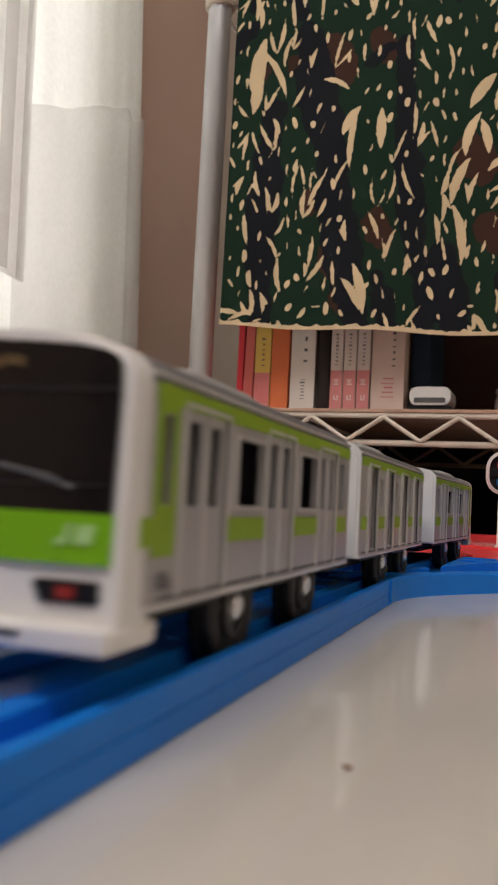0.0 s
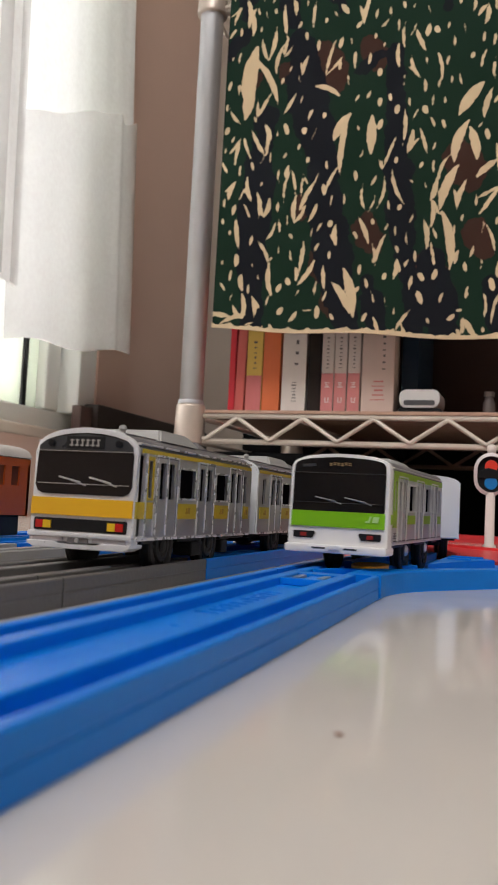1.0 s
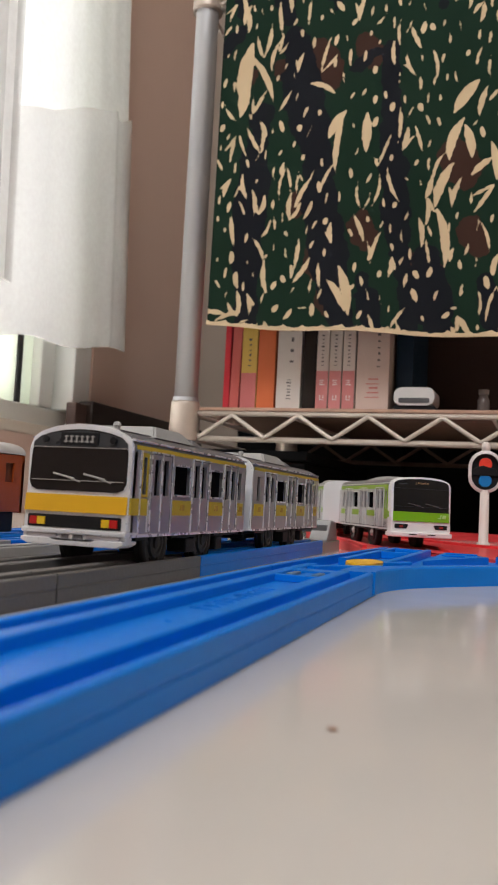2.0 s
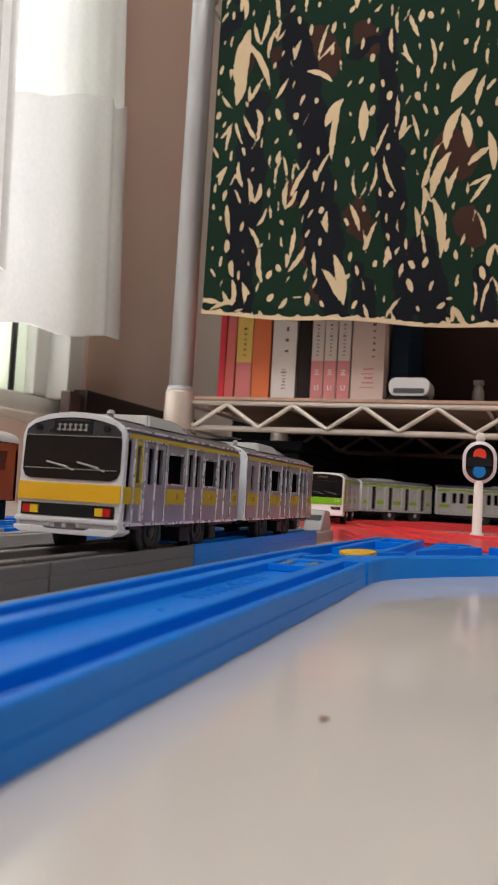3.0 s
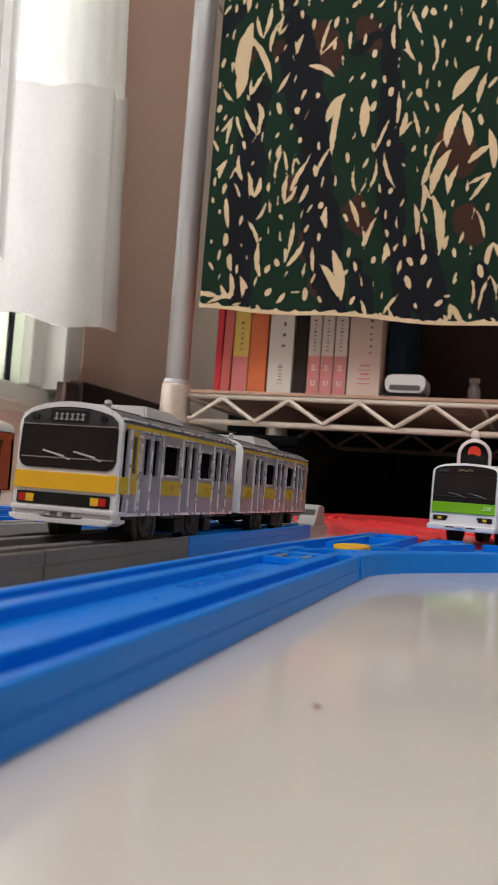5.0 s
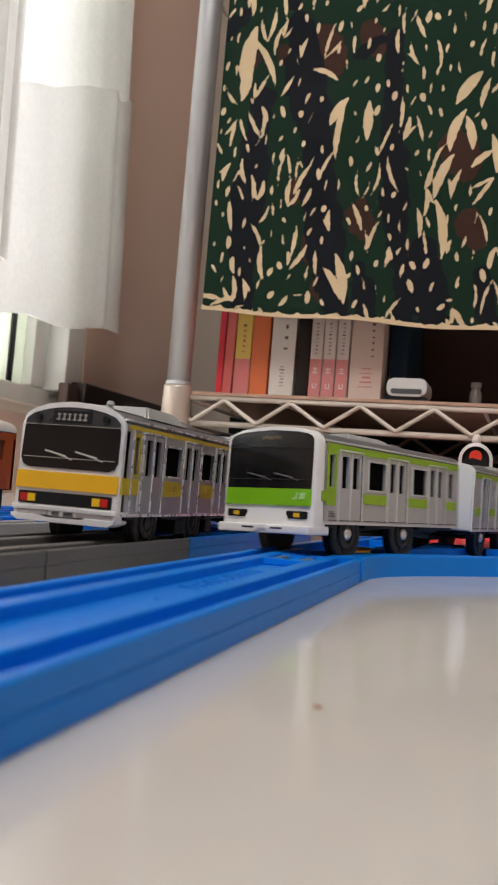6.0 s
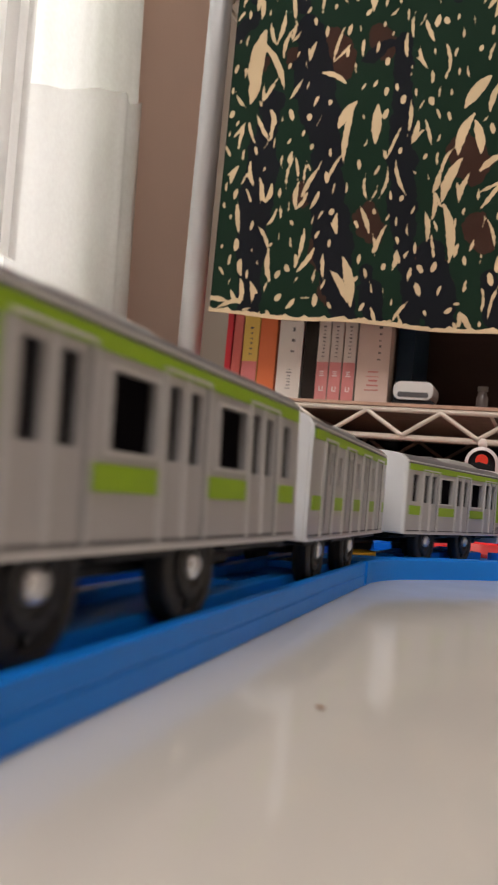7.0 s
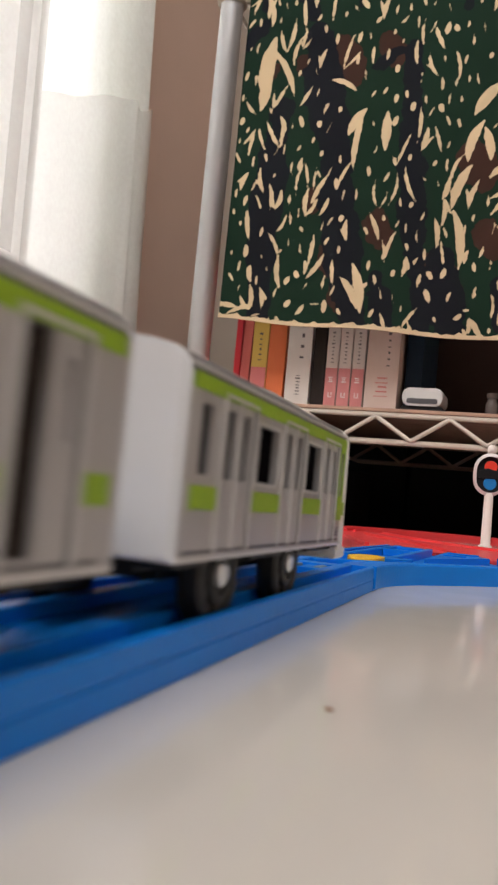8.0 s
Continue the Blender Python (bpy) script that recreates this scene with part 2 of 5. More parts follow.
def round_rect(x0, x1, z0, z1, r, n=4):
    pts = []
    for cx, cz, a in ((x1 - r, z0 + r, -90), (x1 - r, z1 - r, 0), (x0 + r, z1 - r, 90), (x0 + r, z0 + r, 180)):
        for k in range(n + 1):
            t = radians(a + 90 * k / n)
            pts.append((cx + r * math.cos(t), cz + r * math.sin(t)))
    return pts


def sweep(bm, line, profile, close=True):
    """A closed profile (across, up) carried along a plan line."""
    rings = []
    for k, (x, y) in enumerate(line):
        a, b = line[max(0, k - 1)], line[min(len(line) - 1, k + 1)]
        d = Vector((b[0] - a[0], b[1] - a[1])).normalized()
        rings.append([bm.verts.new((x + d.y * u, y - d.x * u, w)) for u, w in profile])
    n = len(profile)
    for g, h in zip(rings, rings[1:]):
        for k in range(n):
            bm.faces.new((g[k], g[(k + 1) % n], h[(k + 1) % n], h[k]))
    bm.faces.new(rings[0])
    bm.faces.new(rings[-1][::-1])
    return bm


def tube(bm, pts, r, n=8):
    """One bent wire through points."""
    pts = [Vector(p) for p in pts]
    rings = []
    for k, c in enumerate(pts):
        d = (pts[min(k + 1, len(pts) - 1)] - pts[max(k - 1, 0)]).normalized()
        q = d.to_track_quat("Z", "Y")
        rings.append([bm.verts.new(c + q @ Vector((r * math.cos(2 * math.pi * i / n), r * math.sin(2 * math.pi * i / n), 0))) for i in range(n)])
    for g, h in zip(rings, rings[1:]):
        for i in range(n):
            bm.faces.new((g[i], g[(i + 1) % n], h[(i + 1) % n], h[i]))
    bm.faces.new(rings[0][::-1])
    bm.faces.new(rings[-1])
    return bm


def smooth_line(points, per=10):
    """A Catmull-Rom line through plan points."""
    out = []
    p = [points[0], *points, points[-1]]
    for k in range(1, len(p) - 2):
        a, b, c, d = (Vector(v) for v in p[k - 1:k + 3])
        for i in range(per):
            t = i / per
            out.append(tuple(0.5 * (2 * b + (c - a) * t + (2 * a - 5 * b + 4 * c - d) * t * t + (3 * b - a - 3 * c + d) * t ** 3)))
    out.append(tuple(points[-1]))
    return out


def ease(u):
    u = min(1.0, max(0.0, u))
    return u * u * (3 - 2 * u)


# ---- the room ----
def room():
    f = part("floor", boxes([(-0.74, 1.4, -0.98, 1.62, -0.05, 0.0)]), FLOOR)
    tagged(f, "polished cream stone floor with soft reflections", "floor", kind="structure")
    # side wall with the window opening
    w = part("wall_side", boxes([(-0.74, -0.62, 1.135, 1.62, 0.0, 2.4), (-0.74, -0.62, -0.98, -0.15, 0.0, 2.4),
                                 (-0.74, -0.62, -0.15, 1.135, 0.0, 0.105), (-0.74, -0.62, -0.15, 1.135, 1.72, 2.4)]), WALL)
    tagged(w, "beige painted wall with a window opening", "wall", kind="structure")
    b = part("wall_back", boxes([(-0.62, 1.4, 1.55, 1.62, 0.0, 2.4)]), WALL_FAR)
    tagged(b, "warm painted wall behind the wire rack", "wall", kind="structure")
    # out of view; its place and paleness serve as a reflector
    r = part("wall_right", boxes([(1.3, 1.4, -0.98, 1.55, 0.0, 2.4)]), WALL_PALE)
    tagged(r, "unseen cream side wall, pale and near to bounce light", "wall", kind="structure")
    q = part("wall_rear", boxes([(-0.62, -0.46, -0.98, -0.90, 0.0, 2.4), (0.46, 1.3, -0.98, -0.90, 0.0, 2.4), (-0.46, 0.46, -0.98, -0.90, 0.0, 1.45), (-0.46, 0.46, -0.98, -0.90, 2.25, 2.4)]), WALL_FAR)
    tagged(q, "warm painted wall with a high window opening", "wall", kind="structure")
    c = part("ceiling", boxes([(-0.74, 1.4, -0.98, 1.62, 2.4, 2.45)]), CEILING)
    tagged(c, "plain white painted ceiling", "ceiling", kind="structure")
    s = part("baseboard", boxes([(-0.6195, -0.595, 1.098, 1.55, 0.0, 0.166)], 0.003), DARK_WOOD)
    tagged(s, "dark stained wooden skirting along the beige wall", "baseboard", kind="structure")
    t = part("trim", boxes([(-0.619, -0.603, 1.062, 1.096, 0.123, 0.160)], 0.003), material("brown_block", (0.09, 0.05, 0.04), 0.5, vary=0.2, scale=20))
    tagged(t, "brown wooden block at the end of the sill", "trim", kind="structure")


def window():
    w = thing("window_1", pose(-0.68, 0.5, 0.105), "white framed window with a cream sill behind a sheer curtain", "window")
    w["kind"] = "structure"
    part("window_sill", boxes([(-0.06, 0.060, -0.65, 0.634, 0.0, 0.0155)], 0.003), SILL, w, "cream painted sill")
    part("window_frame", boxes([(-0.03, 0.03, -0.65, 0.634, 0.016, 0.045), (-0.03, 0.03, -0.65, 0.634, 1.58, 1.614),
                                (-0.03, 0.058, 0.585, 0.634, 0.045, 1.58), (-0.03, 0.03, -0.65, -0.61, 0.045, 1.58)], 0.003), FRAME, w)
    part("mullion", boxes([(-0.03, 0.032, 0.537, 0.574, 0.046, 1.58)], 0.004), FRAME, w)
    part("blind_strip", boxes([(-0.004, 0.018, 0.509, 0.536, 0.046, 1.58)], 0.002), FROSTED_GREEN, w, "pale green translucent strip")
    part("gasket", boxes([(-0.004, 0.020, 0.497, 0.5085, 0.046, 1.58)], 0.002), DARK_GREY, w, "dark rubber seal strip")
    part("blind_strip", boxes([(-0.004, 0.018, 0.440, 0.496, 0.046, 1.58)], 0.002), FROSTED_GREEN, w, "pale green translucent strip")
    part("frosted_pane", boxes([(-0.012, -0.008, -0.61, 0.585, 0.045, 1.58)]), FROSTED, w, "frosted window glass")


def curtain():
    bm = bmesh.new()
    ny, nz = 260, 24
    rows = []
    for j in range(nz + 1):
        row = []
        for i in range(ny + 1):
            u = i / ny
            y = -0.12 + 1.238 * u
            low = 0.205 + 0.04 * max(0.0, (y - 0.80) / 0.33) + 0.004 * math.sin(31 * y)
            z = low + (1.66 - low) * j / nz
            wave = 0.0024 * math.sin(61 * y + 2.2 * math.sin(9 * y)) + 0.0009 * math.sin(163 * y + 2.0 * math.sin(17 * y)) + 0.006 * math.sin(23 * y)
            pull = 0.03 * (1 - j / nz) * math.sin(7 * y)
            x = -0.572 + wave * (0.7 + 0.3 * j / nz) + 0.3 * pull
            yy = y - 0.075 * (z - low) * min(1.0, u / 0.9)
            row.append(bm.verts.new((x, yy, z)))
        rows.append(row)
    for a, b in zip(rows, rows[1:]):
        for i in range(ny):
            bm.faces.new((a[i], a[i + 1], b[i + 1], b[i]))
    c = part("curtain", bm, CURTAIN, smooth=True)
    tagged(c, "sheer white curtain hanging in soft folds at the window", "curtain")
    # the second, shorter layer sewn over the lower half, with a drooping corner
    bm = bmesh.new()
    rows = []
    for j in range(17):
        row = []
        for i in range(91):
            u = i / 90
            y = 0.800 + 0.316 * u
            top = 0.459 + 0.45 * (y - 0.80) + 0.002 * math.sin(40 * y) - 0.016 * ease((u - 0.78) / 0.08)
            low = 0.203 + 0.04 * max(0.0, (y - 0.80) / 0.33) + 0.004 * math.sin(31 * y)
            z = low + (top - low) * j / 16
            fold = 0.0060 * math.exp(-((u - 0.79) / 0.03) ** 2)
            row.append(bm.verts.new((-0.556 + 0.003 * math.sin(60 * y) + fold, y - 0.065 * (z - low), z)))
        rows.append(row)
    for a, b in zip(rows, rows[1:]):
        for i in range(90):
            bm.faces.new((a[i], a[i + 1], b[i + 1], b[i]))
    part("lower_layer", bm, CURTAIN_FINE, c, "thin second layer", smooth=True)
    # the other panel, drawn back, with a hemmed edge
    d = thing("lace_curtain", pose(-0.548, 0.0, 0.0), "white lace curtain panel with a thick sewn hem", "curtain")
    for name, y0, y1, low, mat, x0 in (("lace_panel", -0.10, EDGE, 0.262, CURTAIN, 0.0), ("hem_band", EDGE - 0.062, EDGE - 0.040, 0.266, CURTAIN_FINE, 0.004), ("hem_band", EDGE - 0.020, EDGE, 0.262, CURTAIN_FINE, 0.004)):
        bm = bmesh.new()
        rows = []
        for j in range(13):
            row = []
            for i in range(61):
                y = y0 + (y1 - y0) * i / 60
                z = low + (1.66 - low) * j / 12
                row.append(bm.verts.new((x0 + 0.0035 * math.sin(52 * y), y - 0.037 * (z - low) * min(1.0, max(0.0, y / 0.6)), z)))
            rows.append(row)
        for a, b in zip(rows, rows[1:]):
            for i in range(60):
                bm.faces.new((a[i], a[i + 1], b[i + 1], b[i]))
        part(name, bm, mat, d, smooth=True)


# ---- the wire rack ----
RACK = pose(-0.3645, 0.891, 0, 0, 0, -2.0)


def rack():
    r = thing("wire_rack", RACK, "chrome wire shelving rack with round poles and truss edges", "shelf")
    wide, deep = 0.90, 0.40
    for x, y in ((0, 0), (wide, 0), (0, deep), (wide, deep)):
        pole = part("pole", rod(bmesh.new(), (x, y, 0.0), (x, y, 1.5), 0.0135, 28), CHROME, r, smooth=True)
        for z in (0.096, 0.606):
            bm2 = bmesh.new()
            turned(bm2, (x, y, z), (0, 0, 1), [(0, 0.0175), (0.002, 0.018), (0.042, 0.0165), (0.045, 0.0160)], 28)
            part("collar", bm2, COLLAR, pole, "chrome sleeve collar with a brown reflection in its colour", smooth=True)
            bm3 = bmesh.new()
            turned(bm3, (x, y, z + 0.0455), (0, 0, 1), [(0, 0.0150), (0.004, 0.0146)], 28)
            part("collar_ring", bm3, CHROME, pole)
    for z in (0.128, 0.638):
        # the rear edge takes the darkened wire, so its shade is painted
        for y, metal in ((0.0, WIRE), (deep, SHADED_WIRE)):
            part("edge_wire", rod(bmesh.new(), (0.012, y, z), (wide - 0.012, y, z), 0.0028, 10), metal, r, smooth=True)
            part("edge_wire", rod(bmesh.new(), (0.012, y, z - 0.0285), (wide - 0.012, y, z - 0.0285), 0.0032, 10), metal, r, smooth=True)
            pts = []
            for k in range(23):
                x, low, high = 0.0207 + 0.0386 * k, z - 0.0262, z - 0.0022
                c = low if k % 2 == 0 else high
                d = 0.0011 if k % 2 == 0 else -0.0011
                pts += [(x - 0.0026, y - 0.0035, c + d), (x, y - 0.0035, c), (x + 0.0026, y - 0.0035, c + d)]
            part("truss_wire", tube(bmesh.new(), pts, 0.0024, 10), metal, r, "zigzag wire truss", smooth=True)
        for x in (0.0, wide):
            part("edge_wire", rod(bmesh.new(), (x, 0.012, z), (x, deep - 0.012, z), 0.0028, 10), WIRE, r, smooth=True)
            part("edge_wire", rod(bmesh.new(), (x, 0.012, z - 0.0285), (x, deep - 0.012, z - 0.0285), 0.0028, 10), WIRE, r, smooth=True)
        first = part("deck_wire", rod(bmesh.new(), (0.004, 0.0, 0.0), (wide - 0.004, 0.0, 0.0), 0.0014, 8), SHADED_WIRE, r, smooth=True)
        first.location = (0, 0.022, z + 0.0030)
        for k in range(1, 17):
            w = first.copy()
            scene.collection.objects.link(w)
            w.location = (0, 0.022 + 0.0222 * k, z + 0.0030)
        for k in range(4):
            x = 0.12 + 0.22 * k
            part("cross_wire", rod(bmesh.new(), (x, 0.002, z - 0.0004), (x, deep - 0.002, z - 0.0004), 0.0020, 8), WIRE, r, smooth=True)


# printed leaves (from, to, half width, bend), dark swaths and brown patches on the cloth, in millimetres across and up
LEAVES = [(67, 546, 62, 468, 8.4, 0.10), (60, 508, 58, 460, 6.7, -0.10), (66, 533, 96, 473, 3.4, -0.15), (136, 491, 169, 473, 2.8, -0.25),
          (179, 455, 162, 425, 5.0, 0.15), (177, 449, 171, 385, 3.4, 0.10), (203, 451, 203, 407, 5.0, 0.00), (317, 474, 293, 443, 6.2, 0.10),
          (303, 436, 290, 392, 5.0, 0.20), (305, 429, 313, 392, 4.5, -0.10), (332, 408, 338, 366, 3.9, -0.10), (334, 392, 311, 374, 3.4, 0.10),
          (294, 390, 277, 343, 5.0, 0.15), (279, 342, 288, 278, 4.5, -0.15), (179, 285, 191, 230, 5.0, -0.10), (166, 271, 188, 233, 3.9, -0.15)]
SWATHS = [(83, 463, 78, 216, 18), (120, 542, 154, 394, 24), (147, 413, 187, 215, 22), (227, 516, 255, 214, 14), (270, 290, 285, 208, 21), (53, 564, 37, 540, 8), (204, 269, 219, 209, 12), (330, 265, 343, 207, 11), (185, 502, 209, 518, 8)]
PATCHES = [(151, 510, 18), (203, 519, 11), (204, 323, 12), (271, 266, 19), (302, 391, 16), (317, 311, 13), (151, 289, 11), (128, 355, 8), (109, 511, 9), (175, 248, 13), (63, 514, 8)]


def printed(xs, zs):
    """Distance in millimetres from points of the cloth to the edge of each printed colour, negative inside."""
    rnd = random.Random(11)

    def stroke(field, x0, z0, x1, z1, wide, bend, blunt=0.0):
        k = int(max(8, math.hypot(x1 - x0, z1 - z0) / 2.0))
        cx, cz = (x0 + x1) / 2 + bend * (z1 - z0), (z0 + z1) / 2 - bend * (x1 - x0)
        for i in range(k + 1):
            t = i / k
            px = (1 - t) ** 2 * x0 + 2 * t * (1 - t) * cx + t * t * x1
            pz = (1 - t) ** 2 * z0 + 2 * t * (1 - t) * cz + t * t * z1
            w = wide * max(blunt, min(1.0, 2.2 * (1 - t) ** 0.8) * min(1.0, 0.25 + 2.6 * t))
            near = (abs(xs - px) < wide + 14) & (abs(zs - pz) < wide + 14)
            field[near] = np.minimum(field[near], np.hypot(xs[near] - px, zs[near] - pz) - w)

    tan, dark, brown = (np.full(xs.shape, 12.0) for _ in range(3))
    for row in LEAVES:
        stroke(tan, *row)
    for x0, z0, x1, z1, w in SWATHS:
        stroke(dark, x0, z0, x1, z1, w, 0.04, 0.7)
    for x, z, w in PATCHES:
        stroke(brown, x - 0.4 * w, z + 0.8 * w, x + 0.4 * w, z - 0.8 * w, 1.25 * w, 0.1, 0.75)
    for _ in range(16):
        x, z = rnd.uniform(360, 560), rnd.uniform(200, 640)
        stroke(dark, x, z + 60, x + rnd.uniform(-20, 20), z - 60, rnd.uniform(9, 20), 0.05, 0.6)
        stroke(brown, x + 40, z + 10, x + 30, z - 10, rnd.uniform(8, 16), 0.1, 0.7)
    for _ in range(12):
        x, z = rnd.uniform(30, 360), rnd.uniform(560, 650)
        stroke(dark, x, z + 30, x + rnd.uniform(-15, 15), z - 25, rnd.uniform(8, 16), 0.05, 0.6)
    # scattered leaves, flecks and forked leaves keep clear of one another
    done = [(r[0] + (r[2] - r[0]) * t, r[1] + (r[3] - r[1]) * t) for r in LEAVES for t in (0.0, 0.35, 0.7, 1.0)]
    for _ in range(3000):
        x, z = rnd.uniform(36, 552), rnd.uniform(206, 638)
        if min(math.hypot((x - a) * 1.5, (z - b) * 0.62) for a, b in done) < 13.0:
            continue
        done.append((x, z))
        kind = rnd.random()
        long = rnd.uniform(22, 42) if kind < 0.30 else rnd.uniform(6, 17)
        wide = rnd.uniform(1.5, 3.0) if kind < 0.5 else rnd.uniform(0.9, 1.9)
        lean = radians(rnd.gauss(3, 17) if z > 245 else rnd.gauss(25, 45))
        dx, dz = math.sin(lean) * long / 2, math.cos(lean) * long / 2
        flip = rnd.choice((-1, 1))
        bend = rnd.uniform(-0.22, 0.22)
        stroke(tan, x - flip * dx, z - flip * dz, x + flip * dx, z + flip * dz, wide, bend)
        if kind < 0.12:
            lean += rnd.choice((-1, 1)) * radians(28)
            stroke(tan, x - flip * dx, z - flip * dz, x - flip * dx + flip * math.sin(lean) * long * 0.7, z - flip * dz + flip * math.cos(lean) * long * 0.7, wide * 0.8, -bend)
    return tan, dark, brown


def cloth():
    nx, nz = 320, 260
    u, v = np.meshgrid(np.arange(nx + 1) / nx, np.arange(nz + 1) / nz)
    u, v = u.ravel(), v.ravel()
    x = 0.034 + 0.52 * u - 0.0015 * v
    low = 0.2228 - 0.050 * (x - 0.035) + 0.0012 * np.sin(40 * x)
    z = low + (0.640 - low) * v
    y = -0.022 - 0.006 * np.sin(11 * x + 1.2) * (1 - v) - 0.0025 * np.sin(34 * x + 3 * z) * (1 - 0.5 * v) - 0.0012 * np.sin(71 * x + 22 * z) * v
    i, j = np.meshgrid(np.arange(nx), np.arange(nz))
    a = (j * (nx + 1) + i).ravel()
    me = bpy.data.meshes.new("hanging_cloth")
    me.from_pydata(np.stack([x, y, z], 1).tolist(), [], np.stack([a, a + 1, a + nx + 2, a + nx + 1], 1).tolist())
    for name, values in zip(("print_tan", "print_dark", "print_brown"), printed(x * 1000, z * 1000)):
        me.attributes.new(name, "FLOAT", "POINT").data.foreach_set("value", values.astype(np.float32))
    me.materials.append(CAMO)
    me.polygons.foreach_set("use_smooth", [True] * len(me.polygons))
    ob = new("hanging_cloth", me)
    ob.matrix_world = RACK
    md = ob.modifiers.new("thickness", "SOLIDIFY")
    md.thickness = 0.0012
    tagged(ob, "camouflage cotton cloth hanging over the front of the rack", "cloth")
    bm = bmesh.new()

    def low_at(x):
        return 0.2228 - 0.050 * (x - 0.035) + 0.0012 * math.sin(40 * x)

    def y_at(x, z):
        return -0.0236 - 0.006 * math.sin(11 * x + 1.2) - 0.0025 * math.sin(34 * x + 3 * z)

    def high_at(k):
        return 0.0030 + 0.0026 * noise.noise((k * 0.37, 2.0, 0.0)) + (0.0022 if (k * 7) % 5 == 0 else 0)
    for k in range(120):
        x0, x1 = 0.034 + 0.52 * k / 120, 0.034 + 0.52 * (k + 1) / 120
        v = [bm.verts.new((x, y_at(x, z) - d, z)) for d in (0.0006, -0.0012) for x, z in ((x0, low_at(x0) - 0.001), (x1, low_at(x1) - 0.001), (x1, low_at(x1) + high_at(k + 1)), (x0, low_at(x0) + high_at(k)))]
        for q in ((0, 1, 2, 3), (7, 6, 5, 4), (0, 4, 5, 1), (3, 2, 6, 7)):
            bm.faces.new([v[n] for n in q])
    bmesh.ops.remove_doubles(bm, verts=bm.verts, dist=1e-6)
    part("hem", bm, HEM, ob, "tan folded hem")


def under_shelf():
    s = thing("shelf_liner", RACK @ pose(0, 0, 0.1326), "thin brown liner board lying on the wire shelf", "shelf liner")
    part("board", boxes([(0.012, 0.888, 0.006, 0.394, 0.0, 0.0024)]), material("brown_liner", (0.26, 0.095, 0.055), 0.5, vary=0.3, scale=30), s)
    # strip added to give the top wire its brown line
    part("front_edge", boxes([(0.012, 0.888, 0.0025, 0.0055, -0.0008, 0.0030)], 0.0005), material("brown_edge_tint", (0.46, 0.28, 0.20), 0.55, vary=0.25, scale=90), s, "brown strip added for the tint of the top wire")
    # black shapes added behind the rear truss to keep the space there dark
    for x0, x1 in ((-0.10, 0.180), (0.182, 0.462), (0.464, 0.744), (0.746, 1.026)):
        b = thing("storage_case", RACK @ pose(x0, 0.430, 0.0), "black filler case added to darken the space under the rack", "storage case", "cases under the rack")
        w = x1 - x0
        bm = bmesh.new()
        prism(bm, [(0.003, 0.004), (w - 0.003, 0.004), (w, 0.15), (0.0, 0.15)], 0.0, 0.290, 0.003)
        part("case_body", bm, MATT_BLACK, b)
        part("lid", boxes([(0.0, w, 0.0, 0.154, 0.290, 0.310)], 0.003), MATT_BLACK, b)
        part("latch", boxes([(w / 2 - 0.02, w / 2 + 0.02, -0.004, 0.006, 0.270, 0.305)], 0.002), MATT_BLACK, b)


def side_blocker():
    # added to stop window light from the left reaching under the shelf
    b = thing("storage_case", RACK @ pose(0.018, 0.030, 0.0), "low black filler case added to block side light under the rack", "storage case", "cases under the rack")
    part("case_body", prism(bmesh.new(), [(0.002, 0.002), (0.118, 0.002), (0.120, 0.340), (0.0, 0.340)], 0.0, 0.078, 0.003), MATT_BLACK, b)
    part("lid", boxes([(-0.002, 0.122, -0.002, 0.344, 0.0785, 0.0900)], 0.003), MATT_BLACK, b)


def book(x0, x1, high, deep, colour, label, bars=(), base=0.1352, y=0.03, lean=0.0, lower=None):
    b = thing("book", RACK @ pose(x0, y, base, 0, lean, 0), label, "book", "books on the wire shelf")
    w = x1 - x0 - 0.0006
    m = material("book_cover", colour, 0.5, vary=0.06, scale=60, spec=0.25)
    bm = bmesh.new()
    box(bm, 0, w, 0, 0.0012, 0, high, 0.0004)
    box(bm, 0, 0.001, 0.0012, deep, 0, high)
    box(bm, w - 0.001, w, 0.0012, deep, 0, high)
    part("cover", bm, m, b)
    part("page_block", boxes([(0.001, w - 0.001, 0.0012, deep - 0.003, 0.002, high - 0.002)]), PAPER, b, "cream paper pages")
    if lower:
        part("band", boxes([(0.0002, w - 0.0002, -0.0003, 0.0002, 0.001, lower[0])]), material("book_band", lower[1], 0.5, vary=0.08), b, "printed paper band")
    for (a, c, z0, z1, mat) in bars:
        part("lettering", boxes([(a * w, c * w, -0.0005, 0.0001, z0, z1)]), mat, b)
    return b


